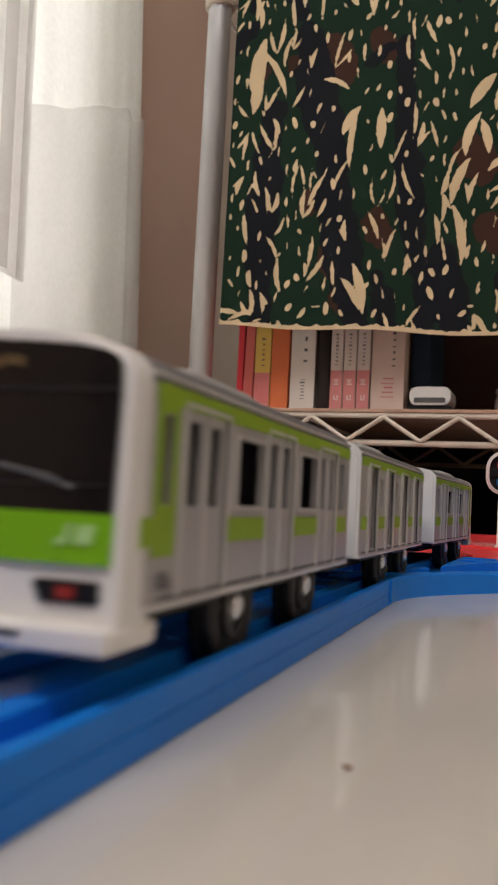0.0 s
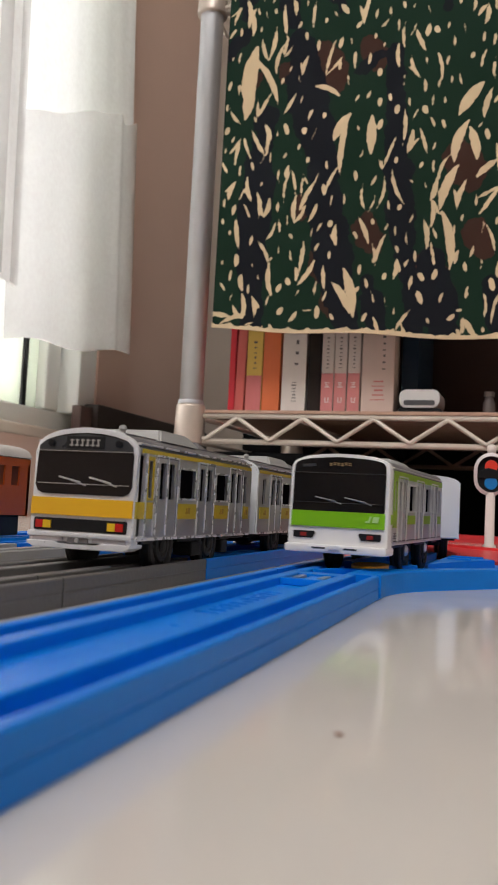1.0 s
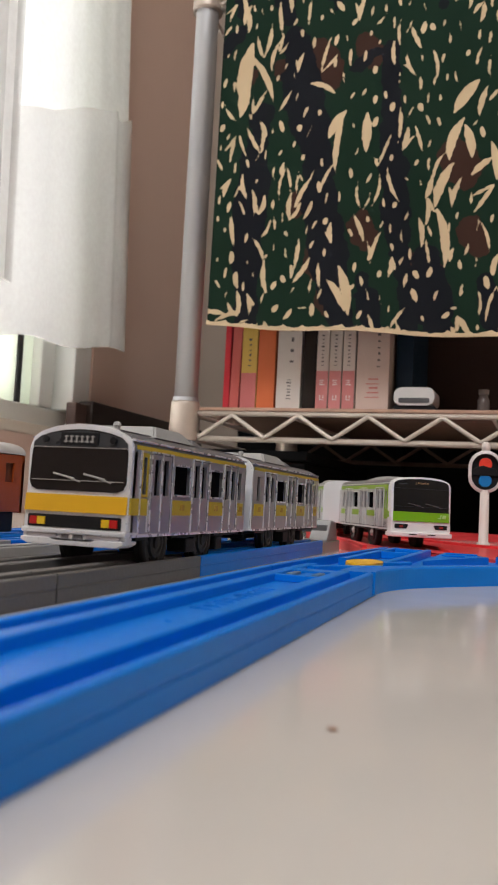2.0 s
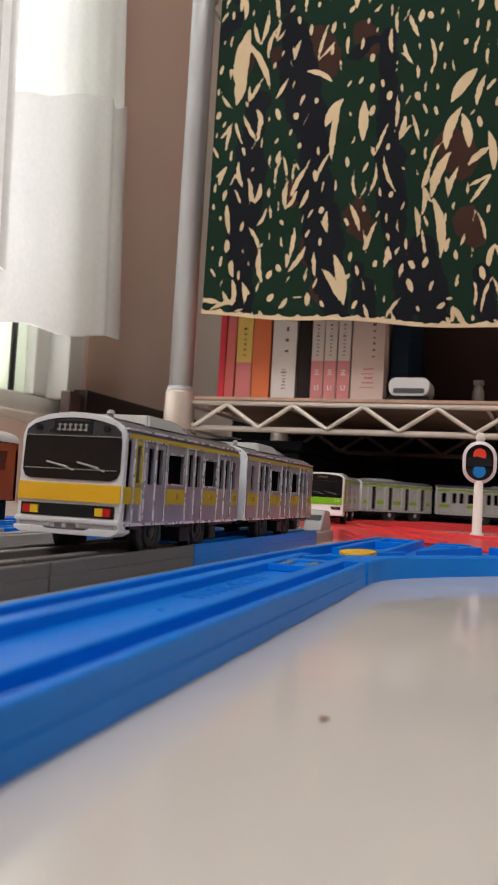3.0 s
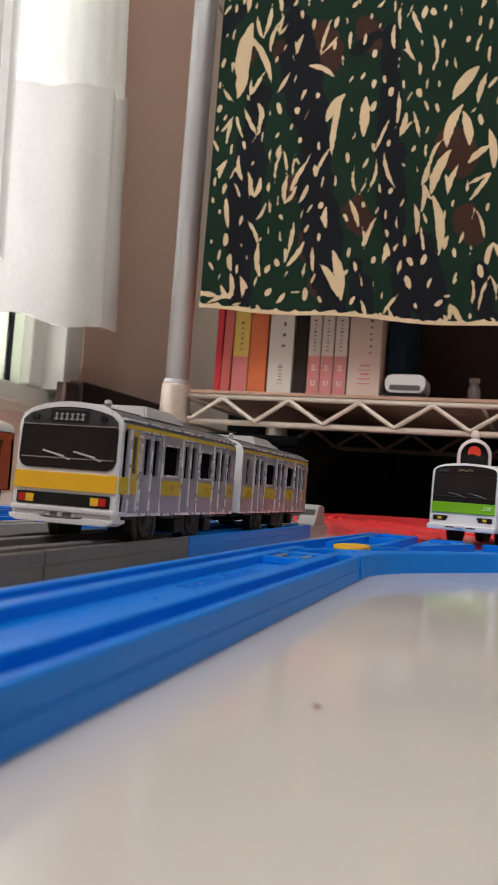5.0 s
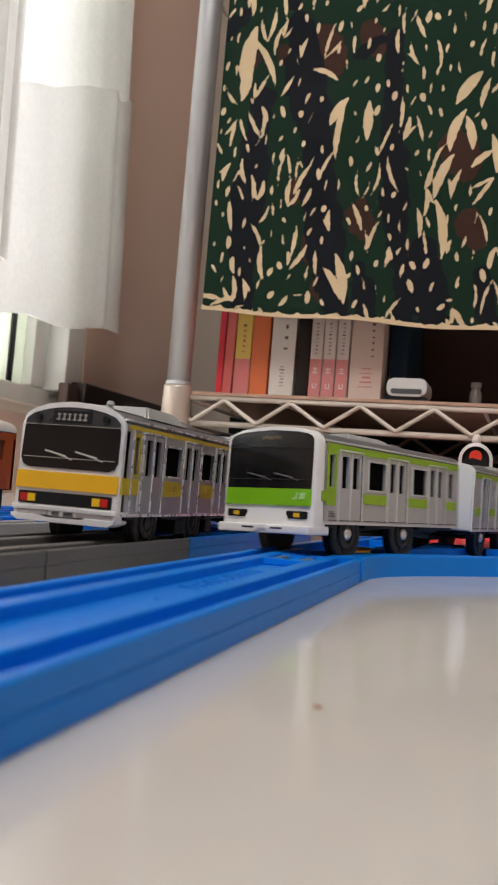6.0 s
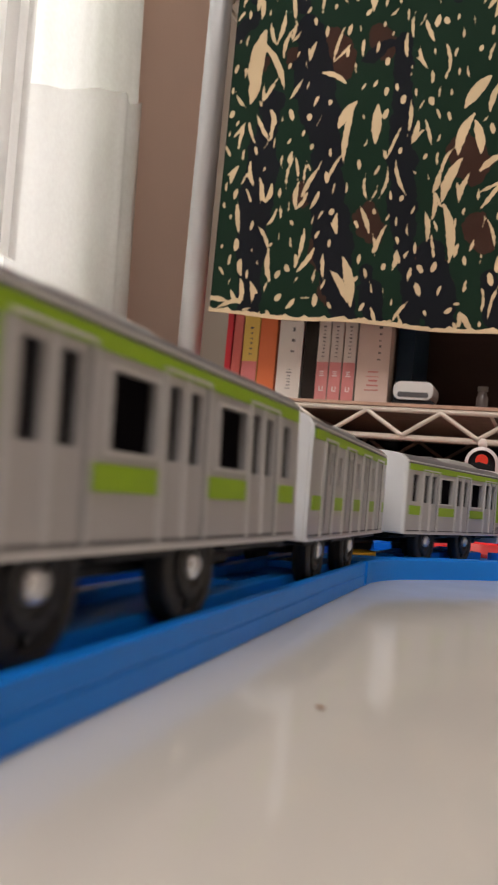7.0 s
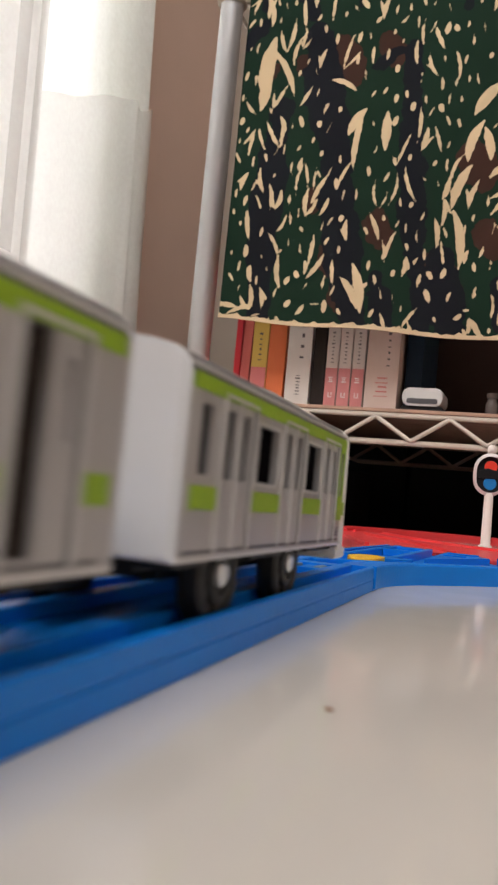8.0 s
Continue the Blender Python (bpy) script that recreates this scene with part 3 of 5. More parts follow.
def books():
    PINK_INK = material("rose_ink", (0.55, 0.16, 0.15), 0.6)
    WHITE_INK = material("white_ink", (0.75, 0.70, 0.66), 0.6)

    def letters(n, z0, step, a=0.3, c=0.7, mat=INK):
        out = []
        for k in range(n):
            q = (c - a) * 0.35 * ((k * 37) % 5) / 5
            out += [(a + q, c - q * 0.4, z0 + k * step, z0 + k * step + step * (0.18 + 0.1 * (k % 3)), mat)]
        return out
    book(0.0335, 0.0415, 0.150, 0.11, (0.62, 0.035, 0.05), "slim red paperback book on the wire shelf")
    book(0.0415, 0.0530, 0.148, 0.11, (0.60, 0.13, 0.11), "thin coral red book on the wire shelf", lean=1.0)
    book(0.0550, 0.0745, 0.150, 0.11, (0.66, 0.44, 0.10), "yellow paperback with a pink lower band", letters(6, 0.052, 0.0060, 0.42, 0.62), lower=(0.044, (0.60, 0.16, 0.15)))
    book(0.0750, 0.0965, 0.152, 0.12, (0.66, 0.16, 0.055), "orange paperback book on the wire shelf")
    book(0.0985, 0.1275, 0.155, 0.12, (0.68, 0.61, 0.55), "thick white paperback with dark spine lettering", letters(4, 0.056, 0.012, 0.52, 0.68) + letters(7, 0.014, 0.0036, 0.42, 0.62))
    book(0.1290, 0.1445, 0.140, 0.12, (0.018, 0.010, 0.007), "dark brown book between white paperbacks", y=0.031)
    for x0 in (0.1452, 0.1602, 0.1755):
        book(x0, x0 + 0.0146, 0.150, 0.11, (0.62, 0.53, 0.47), "white paperback with a rose pink lower band", letters(9, 0.052, 0.0042, 0.36, 0.60) + [(0.30, 0.70, 0.0300, 0.0312, WHITE_INK), (0.36, 0.62, 0.0325, 0.0335, WHITE_INK), (0.30, 0.66, 0.0348, 0.0358, WHITE_INK), (0.34, 0.70, 0.0130, 0.0140, WHITE_INK), (0.34, 0.42, 0.0130, 0.0185, WHITE_INK), (0.60, 0.68, 0.0150, 0.0185, WHITE_INK)], lower=(0.046, (0.58, 0.20, 0.19)))
    book(0.1915, 0.2280, 0.150, 0.12, (0.62, 0.47, 0.40), "wide cream book with faint rose lettering", letters(5, 0.016, 0.0050, 0.28, 0.72, PINK_INK) + letters(9, 0.05, 0.0070, 0.62, 0.72, INK))
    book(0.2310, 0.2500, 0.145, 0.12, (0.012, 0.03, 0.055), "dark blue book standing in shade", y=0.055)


def gadget():
    g = thing("game_controller", RACK @ pose(0.257, 0.02, 0.1351), "small white rounded plastic gadget on the wire shelf", "gadget")
    bm = bmesh.new()
    slab(bm, round_rect(-0.0215, 0.0215, 0.007, 0.0265, 0.007, 5), 0.0, 0.045, bevel=0.002)
    part("shell", bm, material("off_white_shell", (0.62, 0.60, 0.58), 0.4), g, smooth=False)
    part("base", slab(bmesh.new(), round_rect(-0.0225, 0.0225, 0.0, 0.007, 0.003), 0.002, 0.04), BLACK, g, "black base")
    part("window", slab(bmesh.new(), round_rect(-0.0165, 0.0165, 0.0095, 0.0150, 0.002), -0.0006, 0.0010), material("smoky_strip", (0.10, 0.10, 0.105), 0.25), g, "smoky strip")
    j = thing("glass_jar", RACK @ pose(0.327, 0.05, 0.1351), "small cloudy glass jar standing in shade", "jar")
    part("jar_body", turned(bmesh.new(), (0, 0, 0), (0, 0, 1), [(0, 0.0062), (0.002, 0.0068), (0.016, 0.0066), (0.019, 0.005), (0.023, 0.0048)], 20), material("cloudy_glass", (0.16, 0.13, 0.12), 0.2), j, smooth=True)
    part("lid", turned(bmesh.new(), (0, 0, 0.023), (0, 0, 1), [(0, 0.0055), (0.005, 0.0055)], 20), material("jar_lid", (0.22, 0.18, 0.16), 0.4), j)
    # dark block added to hide the bright wall between book and gadget
    v = thing("storage_box", RACK @ pose(0.232, 0.17, 0.1351), "dark brown box added to fill the gap behind the books", "box")
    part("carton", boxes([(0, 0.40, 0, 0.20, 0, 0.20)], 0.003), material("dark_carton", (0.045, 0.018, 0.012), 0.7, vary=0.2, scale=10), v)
    part("lid", boxes([(-0.003, 0.403, -0.003, 0.203, 0.20, 0.225)], 0.003), material("dark_filler_lid", (0.05, 0.022, 0.015), 0.7, vary=0.2, scale=10), v)
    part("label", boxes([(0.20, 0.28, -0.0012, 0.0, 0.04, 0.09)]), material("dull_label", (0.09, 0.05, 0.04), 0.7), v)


room()
window()
curtain()
rack()
cloth()
under_shelf()
side_blocker()
books()
gadget()


# ---- toy rails ----
RIM, GROOVE = 0.0080, 0.0042
TRACK_X, GREY_X = -0.0641, -0.1343


def rail(name, line, mat, label):
    """A toy rail: a base with two rims and two inner ridges that leave the wheel grooves and a centre channel."""
    r = thing(name, pose(0, 0, 0), label, "toy rail", "toy rails on the floor")
    part("base", sweep(bmesh.new(), line, [(0.0187, 0.0), (0.0187, 0.0042), (0.0070, 0.0042), (0.0068, 0.0056), (-0.0068, 0.0056), (-0.0070, 0.0042), (-0.0187, 0.0042), (-0.0187, 0.0)]), mat, r)
    rim = [(0.0190, 0.0002), (0.0190, 0.0036), (0.0188, 0.0038), (0.0188, 0.0042), (0.0190, 0.0044), (0.0190, 0.0076), (0.0187, 0.0080), (0.0170, 0.0080), (0.0166, 0.0077), (0.0164, 0.0043), (0.0184, 0.0043), (0.0184, 0.0002)]
    ridge = [(0.0113, 0.0043), (0.0111, 0.0077), (0.0108, 0.0080), (0.0072, 0.0080), (0.0069, 0.0077), (0.0067, 0.0043)]
    for sgn in (1, -1):
        part("rim", sweep(bmesh.new(), line, [(sgn * x, z) for x, z in rim]), mat, r)
        part("ridge", sweep(bmesh.new(), line, [(sgn * x, z) for x, z in ridge]), mat, r)
    return r


def straight(x, y0, y1):
    n = max(2, int((y1 - y0) / 0.03))
    return [(x, y0 + (y1 - y0) * k / n) for k in range(n + 1)]


def rails():
    near = rail("straight_rail", straight(TRACK_X, -0.19, 0.2855), BLUE, "blue plastic toy rail, straight, with two wheel grooves")
    # closed end of the centre channel, with its connector
    bm = bmesh.new()
    box(bm, TRACK_X - 0.0068, TRACK_X + 0.0068, 0.2540, 0.2570, 0.0057, 0.0079, 0.0003)
    box(bm, TRACK_X - 0.0068, TRACK_X + 0.0068, 0.2760, 0.2850, 0.0057, 0.0079, 0.0003)
    box(bm, TRACK_X - 0.0022, TRACK_X + 0.0022, 0.2570, 0.2760, 0.0057, 0.0072, 0.0003)
    part("connector", bm, BLUE, near)
    bm = bmesh.new()
    for x in (-0.0052, 0.0030):
        box(bm, TRACK_X + x, TRACK_X + x + 0.0024, 0.2620, 0.2730, 0.0058, 0.0078, 0.0004)
    part("clip", bm, material("worn_blue_grey", (0.16, 0.22, 0.34), 0.3, vary=0.3, scale=300), near, "worn pale clip")
    # raised marks in the channel floor
    bm = bmesh.new()
    for k in range(11):
        y = 0.176 + 0.0052 * k
        box(bm, TRACK_X - 0.0042 + 0.0012 * (k % 3), TRACK_X + 0.0040 - 0.0010 * (k % 2), y, y + 0.0011, 0.0056, 0.00585)
        box(bm, TRACK_X - 0.0040 + 0.0022 * (k % 2), TRACK_X - 0.0030 + 0.0022 * (k % 2), y, y + 0.0040, 0.0056, 0.00580)
    part("moulded_texture", bm, BLUE, near, "raised unreadable moulding marks")["kind"] = "stuff"
    part("moulded_dot", turned(bmesh.new(), (TRACK_X + 0.001, 0.155, 0.0056), (0, 0, 1), [(0, 0.0022), (0.0003, 0.0019)], 16), BLUE, near)

    rail("straight_rail", straight(GREY_X, -0.02, 0.1990), GREY, "dark grey plastic toy rail, straight")
    rail("straight_rail", straight(GREY_X, 0.1997, 0.3065), GREY, "dark grey plastic toy rail, half length, under a silver train")
    rail("straight_rail", straight(GREY_X, 0.3072, 0.5230), BLUE, "blue plastic toy rail, straight, under a silver train")
    rail("straight_rail", straight(-0.2010, 0.05, 0.3180), LIGHT_GREY, "light grey plastic toy rail, straight")
    rail("straight_rail", straight(-0.2010, 0.3187, 0.5320), BLUE, "blue plastic toy rail behind the silver train")
    rail("straight_rail", straight(-0.2555, 0.10, 0.4700), BLUE, "blue plastic toy rail under an orange railcar")

    # buffer stop at the end of the silver train's rail
    s = thing("buffer_stop", pose(GREY_X, 0.5240, 0), "pale grey plastic buffer stop at the end of the rail", "buffer stop")
    part("base", prism(bmesh.new(), [(-0.019, 0), (0.019, 0), (0.019, 0.052), (-0.019, 0.052)], 0.0, 0.0070, 0.0008), LIGHT_GREY, s)
    for x in (-0.0185, 0.0065):
        bm = bmesh.new()
        v = [(0.012, 0.0071), (0.046, 0.0071), (0.040, 0.0195), (0.030, 0.0205), (0.024, 0.0200)]
        a = [bm.verts.new((x, y, z)) for y, z in v]
        b = [bm.verts.new((x + 0.012, y, z)) for y, z in v]
        bm.faces.new(a)
        bm.faces.new(b[::-1])
        for k in range(5):
            bm.faces.new((a[k], b[k], b[(k + 1) % 5], a[(k + 1) % 5]))
        bmesh.ops.bevel(bm, geom=list(bm.edges), offset=0.0006, segments=1, affect="EDGES")
        part("stop_block", bm, LIGHT_GREY, s)
    part("beam", boxes([(-0.017, 0.017, 0.018, 0.024, 0.0125, 0.0175)], 0.0008), GREY, s, "grey cross beam")


# plan lines of the points: the way out bends left, the way back comes in from the right
def lean_x(y):
    return TRACK_X + max(0.0, y - 0.30) * 0.055


NEAR_WALL = smooth_line([(-0.0463, 0.2865), (-0.0460, 0.300), (-0.0432, 0.3145), (-0.0380, 0.3275), (-0.0305, 0.3400), (-0.0205, 0.3545), (-0.0020, 0.3790), (0.030, 0.421), (0.070, 0.472), (0.100, 0.512)], 6)


def turnout():
    t = thing("turnout_rail", pose(0, 0, 0), "blue plastic toy turnout rail with a yellow lever", "toy rail", "toy rails on the floor")
    far = [(lean_x(y) - 0.0190, y) for y in (0.2865, 0.31, 0.35, 0.40, 0.45, 0.494)]
    base = [*NEAR_WALL, (0.075, 0.535), (0.030, 0.492), (-0.010, 0.470), (-0.034, 0.494), *far[::-1]]
    part("base", prism(bmesh.new(), base, 0.0, GROOVE), BLUE, t)
    wall = [(0.0012, 0.0), (0.0012, 0.0074), (0.0008, 0.0080), (-0.0070, 0.0080), (-0.0074, 0.0076), (-0.0074, 0.0)]
    part("near_rim", sweep(bmesh.new(), NEAR_WALL, wall), BLUE, t)
    rim = [(0.0, 0.0), (0.0026, 0.0), (0.0026, 0.0078), (0.0022, 0.0080), (0.0004, 0.0080), (0.0, 0.0077)]
    part("far_rim", sweep(bmesh.new(), [(lean_x(y) - 0.0192, y) for y in (0.2863, 0.31, 0.35, 0.40, 0.45, 0.4945)], rim), BLUE, t)
    # entry ridges continue the straight rail's channel
    for sgn in (-1, 1):
        bm = bmesh.new()
        line = [(lean_x(y) + sgn * 0.0090, y) for y in (0.2866, 0.295, 0.305, 0.3125)]
        part("entry_ridge", sweep(bm, line, [(-0.0021, 0.0043), (0.0021, 0.0043), (0.0021, 0.0077), (0.0018, 0.0080), (-0.0018, 0.0080), (-0.0021, 0.0077)]), BLUE, t)
    ridge = [(-0.0017, 0.0043), (0.0017, 0.0043), (0.0017, 0.0078), (0.0013, 0.0081), (-0.0013, 0.0081), (-0.0017, 0.0078)]
    for line in ([(-0.0700, 0.358), (-0.0690, 0.385), (-0.0680, 0.430), (-0.0650, 0.494)],
                 [(-0.0520, 0.345), (-0.0500, 0.375), (-0.0482, 0.430), (-0.0468, 0.490)],
                 [(-0.0530, 0.3440), (-0.0470, 0.3520), (-0.0425, 0.3620)]):
        part("guide_ridge", sweep(bmesh.new(), smooth_line(line, 5), ridge), BLUE, t)
    part("cross_rib", boxes([(-0.0640, -0.0490, 0.4780, 0.4820, 0.0043, 0.0082)], 0.0004), BLUE, t)
    part("cross_rib", boxes([(-0.0655, -0.0502, 0.4380, 0.4410, 0.0043, 0.0080)], 0.0004), BLUE, t)
    island = smooth_line([(-0.0375, 0.372), (-0.0365, 0.410), (-0.0352, 0.464)], 5) + [(-0.0270, 0.464)] + smooth_line([(-0.0120, 0.440), (-0.0215, 0.4150), (-0.0310, 0.3900)], 5)
    part("island", prism(bmesh.new(), island, 0.0043, 0.0084, 0.0006), BLUE, t)
    bm = bmesh.new()
    sweep(bm, smooth_line([(-0.0080, 0.4560), (0.010, 0.470), (0.040, 0.500), (0.075, 0.536)], 5), ridge)
    part("guide_ridge", bm, BLUE, t)
    bm = bmesh.new()
    prism(bm, [(-0.0568 + 0.0070 * math.cos(2 * math.pi * i / 24), 0.3370 + 0.0175 * math.sin(2 * math.pi * i / 24)) for i in range(24)], 0.0062, 0.0086, 0.0007)
    part("lever", bm, YELLOW, t, "yellow point lever")
    bm = bmesh.new()
    prism(bm, [(-0.0650, 0.314), (-0.0555, 0.309), (-0.0520, 0.318), (-0.0655, 0.330)], 0.0043, 0.0066, 0.0004)
    part("blade", bm, BLUE, t)
    part("blade_ridge", sweep(bmesh.new(), smooth_line([(-0.0690, 0.2960), (-0.0640, 0.3080), (-0.0555, 0.3150), (-0.0478, 0.3240)], 5), ridge), BLUE, t)
    part("joint_tab", boxes([(-0.0462, -0.0444, 0.2868, 0.2905, 0.0006, 0.0083)], 0.0004), BLUE, t)
    for y in (0.4200, 0.4440):
        part("cross_rib", boxes([(-0.0335, -0.0225 + (y - 0.42) * 0.2, y, y + 0.0025, 0.0084, 0.0092)], 0.0003), BLUE, t)
    # red rails beyond the points
    r = thing("red_rail", pose(0, 0, 0), "red plastic toy rail plate beyond the points", "toy rail", "toy rails on the floor")
    plate = [(-0.0870, 0.5000), (-0.0340, 0.4965), (-0.0085, 0.4730), (0.030, 0.4960), (0.090, 0.550), (0.110, 0.590), (0.040, 0.602), (-0.0040, 0.6180), (-0.0370, 0.6430), (-0.0880, 0.7180),
             (-0.1180, 0.7750), (-0.1350, 0.80), (-0.1800, 0.80), (-0.1790, 0.740), (-0.1600, 0.680), (-0.1290, 0.620), (-0.1050, 0.560)]
    part("plate", prism(bmesh.new(), plate, 0.0, 0.0060, 0.0006), RED, r)
    rib = [(-0.0013, 0.0058), (0.0013, 0.0058), (0.0013, 0.0078), (0.0009, 0.0080), (-0.0009, 0.0080), (-0.0013, 0.0078)]
    for line in ([(0.108, 0.588), (0.040, 0.600), (-0.0040, 0.6160), (-0.0370, 0.6410), (-0.0880, 0.7160), (-0.1165, 0.7720)],
                 [(-0.0850, 0.5020), (-0.1030, 0.560), (-0.1270, 0.618), (-0.1580, 0.678), (-0.1770, 0.738), (-0.1780, 0.795)],
                 [(-0.0340, 0.5000), (-0.0460, 0.545), (-0.0700, 0.600), (-0.1000, 0.655), (-0.1220, 0.710), (-0.1290, 0.760)]):
        part("rib", sweep(bmesh.new(), smooth_line(line, 5), rib), RED, r)
    # dark red rail round the back, in the shade under the rack
    rail("curved_rail", LOOP[90:330], RED, "red plastic toy rail curving under the rack")


# ---- the way of the green train ----
WAY = [(TRACK_X, -0.80), (TRACK_X, -0.60), (TRACK_X, -0.40), (TRACK_X, -0.20), (TRACK_X, 0.0), (TRACK_X, 0.15), (TRACK_X, 0.30), (-0.0600, 0.38), (-0.0550, 0.46),
       (-0.0580, 0.515), (-0.0760, 0.570), (-0.1030, 0.620), (-0.1300, 0.668), (-0.1500, 0.720), (-0.1600, 0.778), (-0.1545, 0.845), (-0.1310, 0.910), (-0.0880, 0.960), (-0.0280, 0.985),
       (0.0390, 0.978), (0.0830, 0.942), (0.1050, 0.880), (0.1150, 0.800), (0.1090, 0.715), (0.0680, 0.690), (0.0320, 0.615), (0.0020, 0.540), (-0.0150, 0.485), (-0.0315, 0.415), (-0.0500, 0.357),
       (-0.0635, 0.310), (TRACK_X, 0.15), (TRACK_X, 0.0), (TRACK_X, -0.20), (TRACK_X, -0.40), (TRACK_X, -0.60), (TRACK_X, -0.80)]
LOOP_FULL = smooth_line(WAY, 20)
LOOP = LOOP_FULL[180:620]
_steps = [0.0]
for _a, _b in zip(LOOP_FULL, LOOP_FULL[1:]):
    _steps.append(_steps[-1] + math.hypot(_b[0] - _a[0], _b[1] - _a[1]))
_xs, _ys = [p[0] for p in LOOP_FULL], [p[1] for p in LOOP_FULL]


def along(s):
    """The plan point s metres along the way; s = 0 lies at y = 0 on the way out."""
    s = s + 0.80
    return float(np.interp(s, _steps, _xs)), float(np.interp(s, _steps, _ys))


CAR, GAP = 0.121, 0.0195
TIMES = [0.0, 0.5, 1.0, 1.5, 1.7, 2.8, 3.5, 4.0, 4.7, 5.8, 6.0, 6.5, 7.0, 7.5, 8.0]
TAIL = [0.0940, 0.1995, 0.3070, 0.4190, 0.4600, 0.6950, 0.8460, 0.9900, 1.2392, 1.4665, 1.5110, 1.6220, 1.7325, 1.8440, 1.9631]


def tail_at(t):
    """How far along its way the rear end of the green train is; a smooth line through the known places."""
    k = max(0, min(len(TIMES) - 2, int(np.searchsorted(TIMES, t, "right")) - 1))
    def slope(i):
        a, b = max(0, i - 1), min(len(TIMES) - 1, i + 1)
        return (TAIL[b] - TAIL[a]) / (TIMES[b] - TIMES[a])
    h = TIMES[k + 1] - TIMES[k]
    u = (t - TIMES[k]) / h
    return ((2 * u ** 3 - 3 * u ** 2 + 1) * TAIL[k] + (u ** 3 - 2 * u ** 2 + u) * h * slope(k)
            + (-2 * u ** 3 + 3 * u ** 2) * TAIL[k + 1] + (u ** 3 - u ** 2) * h * slope(k + 1))


def car_pose(t, n, turned_round=False):
    """The pose of car n, counted from the rear, at t seconds."""
    mid = tail_at(t) + CAR / 2 + n * (CAR + GAP)
    a, b = along(mid - 0.0235), along(mid + 0.0235)
    yaw = math.degrees(math.atan2(-(b[0] - a[0]), b[1] - a[1]))
    if not turned_round:
        u = 0.35 * (ease((t - 6.8) / 0.6) - ease((t - 7.55) / 0.4)) if n == 1 else 0.0
        return pose((a[0] + b[0]) / 2 - 0.0008 * u, (a[1] + b[1]) / 2, 0.0005 * u, 0, 1.8 * u, yaw - 2.4 * u)
    # the leading car leans and slews a little in the grooves on its way back
    u = ease((t - 5.0) / 0.7) - ease((t - 7.1) / 0.4)
    return pose((a[0] + b[0]) / 2 - 0.0008 * u, (a[1] + b[1]) / 2, 0.0007 * abs(u), 0, -2.5 * u, yaw + 180 - 2.5 * u)


# ---- trains ----
HALF = 0.0185


def crown(hw=HALF, low=0.0155, lift=0.0, square=False):
    """The end outline of a car body in x, z; a square one has tight upper corners."""
    if square:
        right = [(hw, low), (hw, 0.0462), (hw - 0.0003, 0.0478), (hw - 0.0011, 0.0492), (hw - 0.0026, 0.0502), (hw - 0.0060, 0.0511 + lift), (hw - 0.0110, 0.0517 + lift)]
        return right + [(0.0, 0.0521 + lift)] + [(-x, z) for x, z in right[::-1]]
    right = [(hw, low), (hw, 0.0440), (hw - 0.0001, 0.0452), (hw - 0.0004, 0.0463), (hw - 0.0009, 0.0473), (hw - 0.0016, 0.0482), (hw - 0.0026, 0.0490), (hw - 0.0040, 0.0497), (hw - 0.0060, 0.0504), (hw - 0.0085, 0.0510 + lift), (hw - 0.0130, 0.0516 + lift)]
    return right + [(0.0, 0.0519 + lift)] + [(-x, z) for x, z in right[::-1]]


def side_sheet(bm, sgn, y0, y1, holes, low=0.0155, high=0.0462, depth=0.0011):
    """One side of a body with real window openings; holes are (y0, y1, z0, z1)."""
    ys = sorted({y0, y1, *[h[0] for h in holes], *[h[1] for h in holes]})
    zs = sorted({low, high, *[h[2] for h in holes], *[h[3] for h in holes]})
    x = sgn * HALF
    for ya, yb in zip(ys, ys[1:]):
        for za, zb in zip(zs, zs[1:]):
            cy, cz = (ya + yb) / 2, (za + zb) / 2
            if any(h[0] < cy < h[1] and h[2] < cz < h[3] for h in holes):
                continue
            bm.faces.new([bm.verts.new((x, *q)) for q in ((ya, za), (yb, za), (yb, zb), (ya, zb))])
    for ya, yb, za, zb in holes:
        xi = x - sgn * depth
        loop = ((ya, za), (yb, za), (yb, zb), (ya, zb))
        for k in range(4):
            a, b = loop[k], loop[(k + 1) % 4]
            bm.faces.new([bm.verts.new(q) for q in ((x, *a), (x, *b), (xi, *b), (xi, *a))])


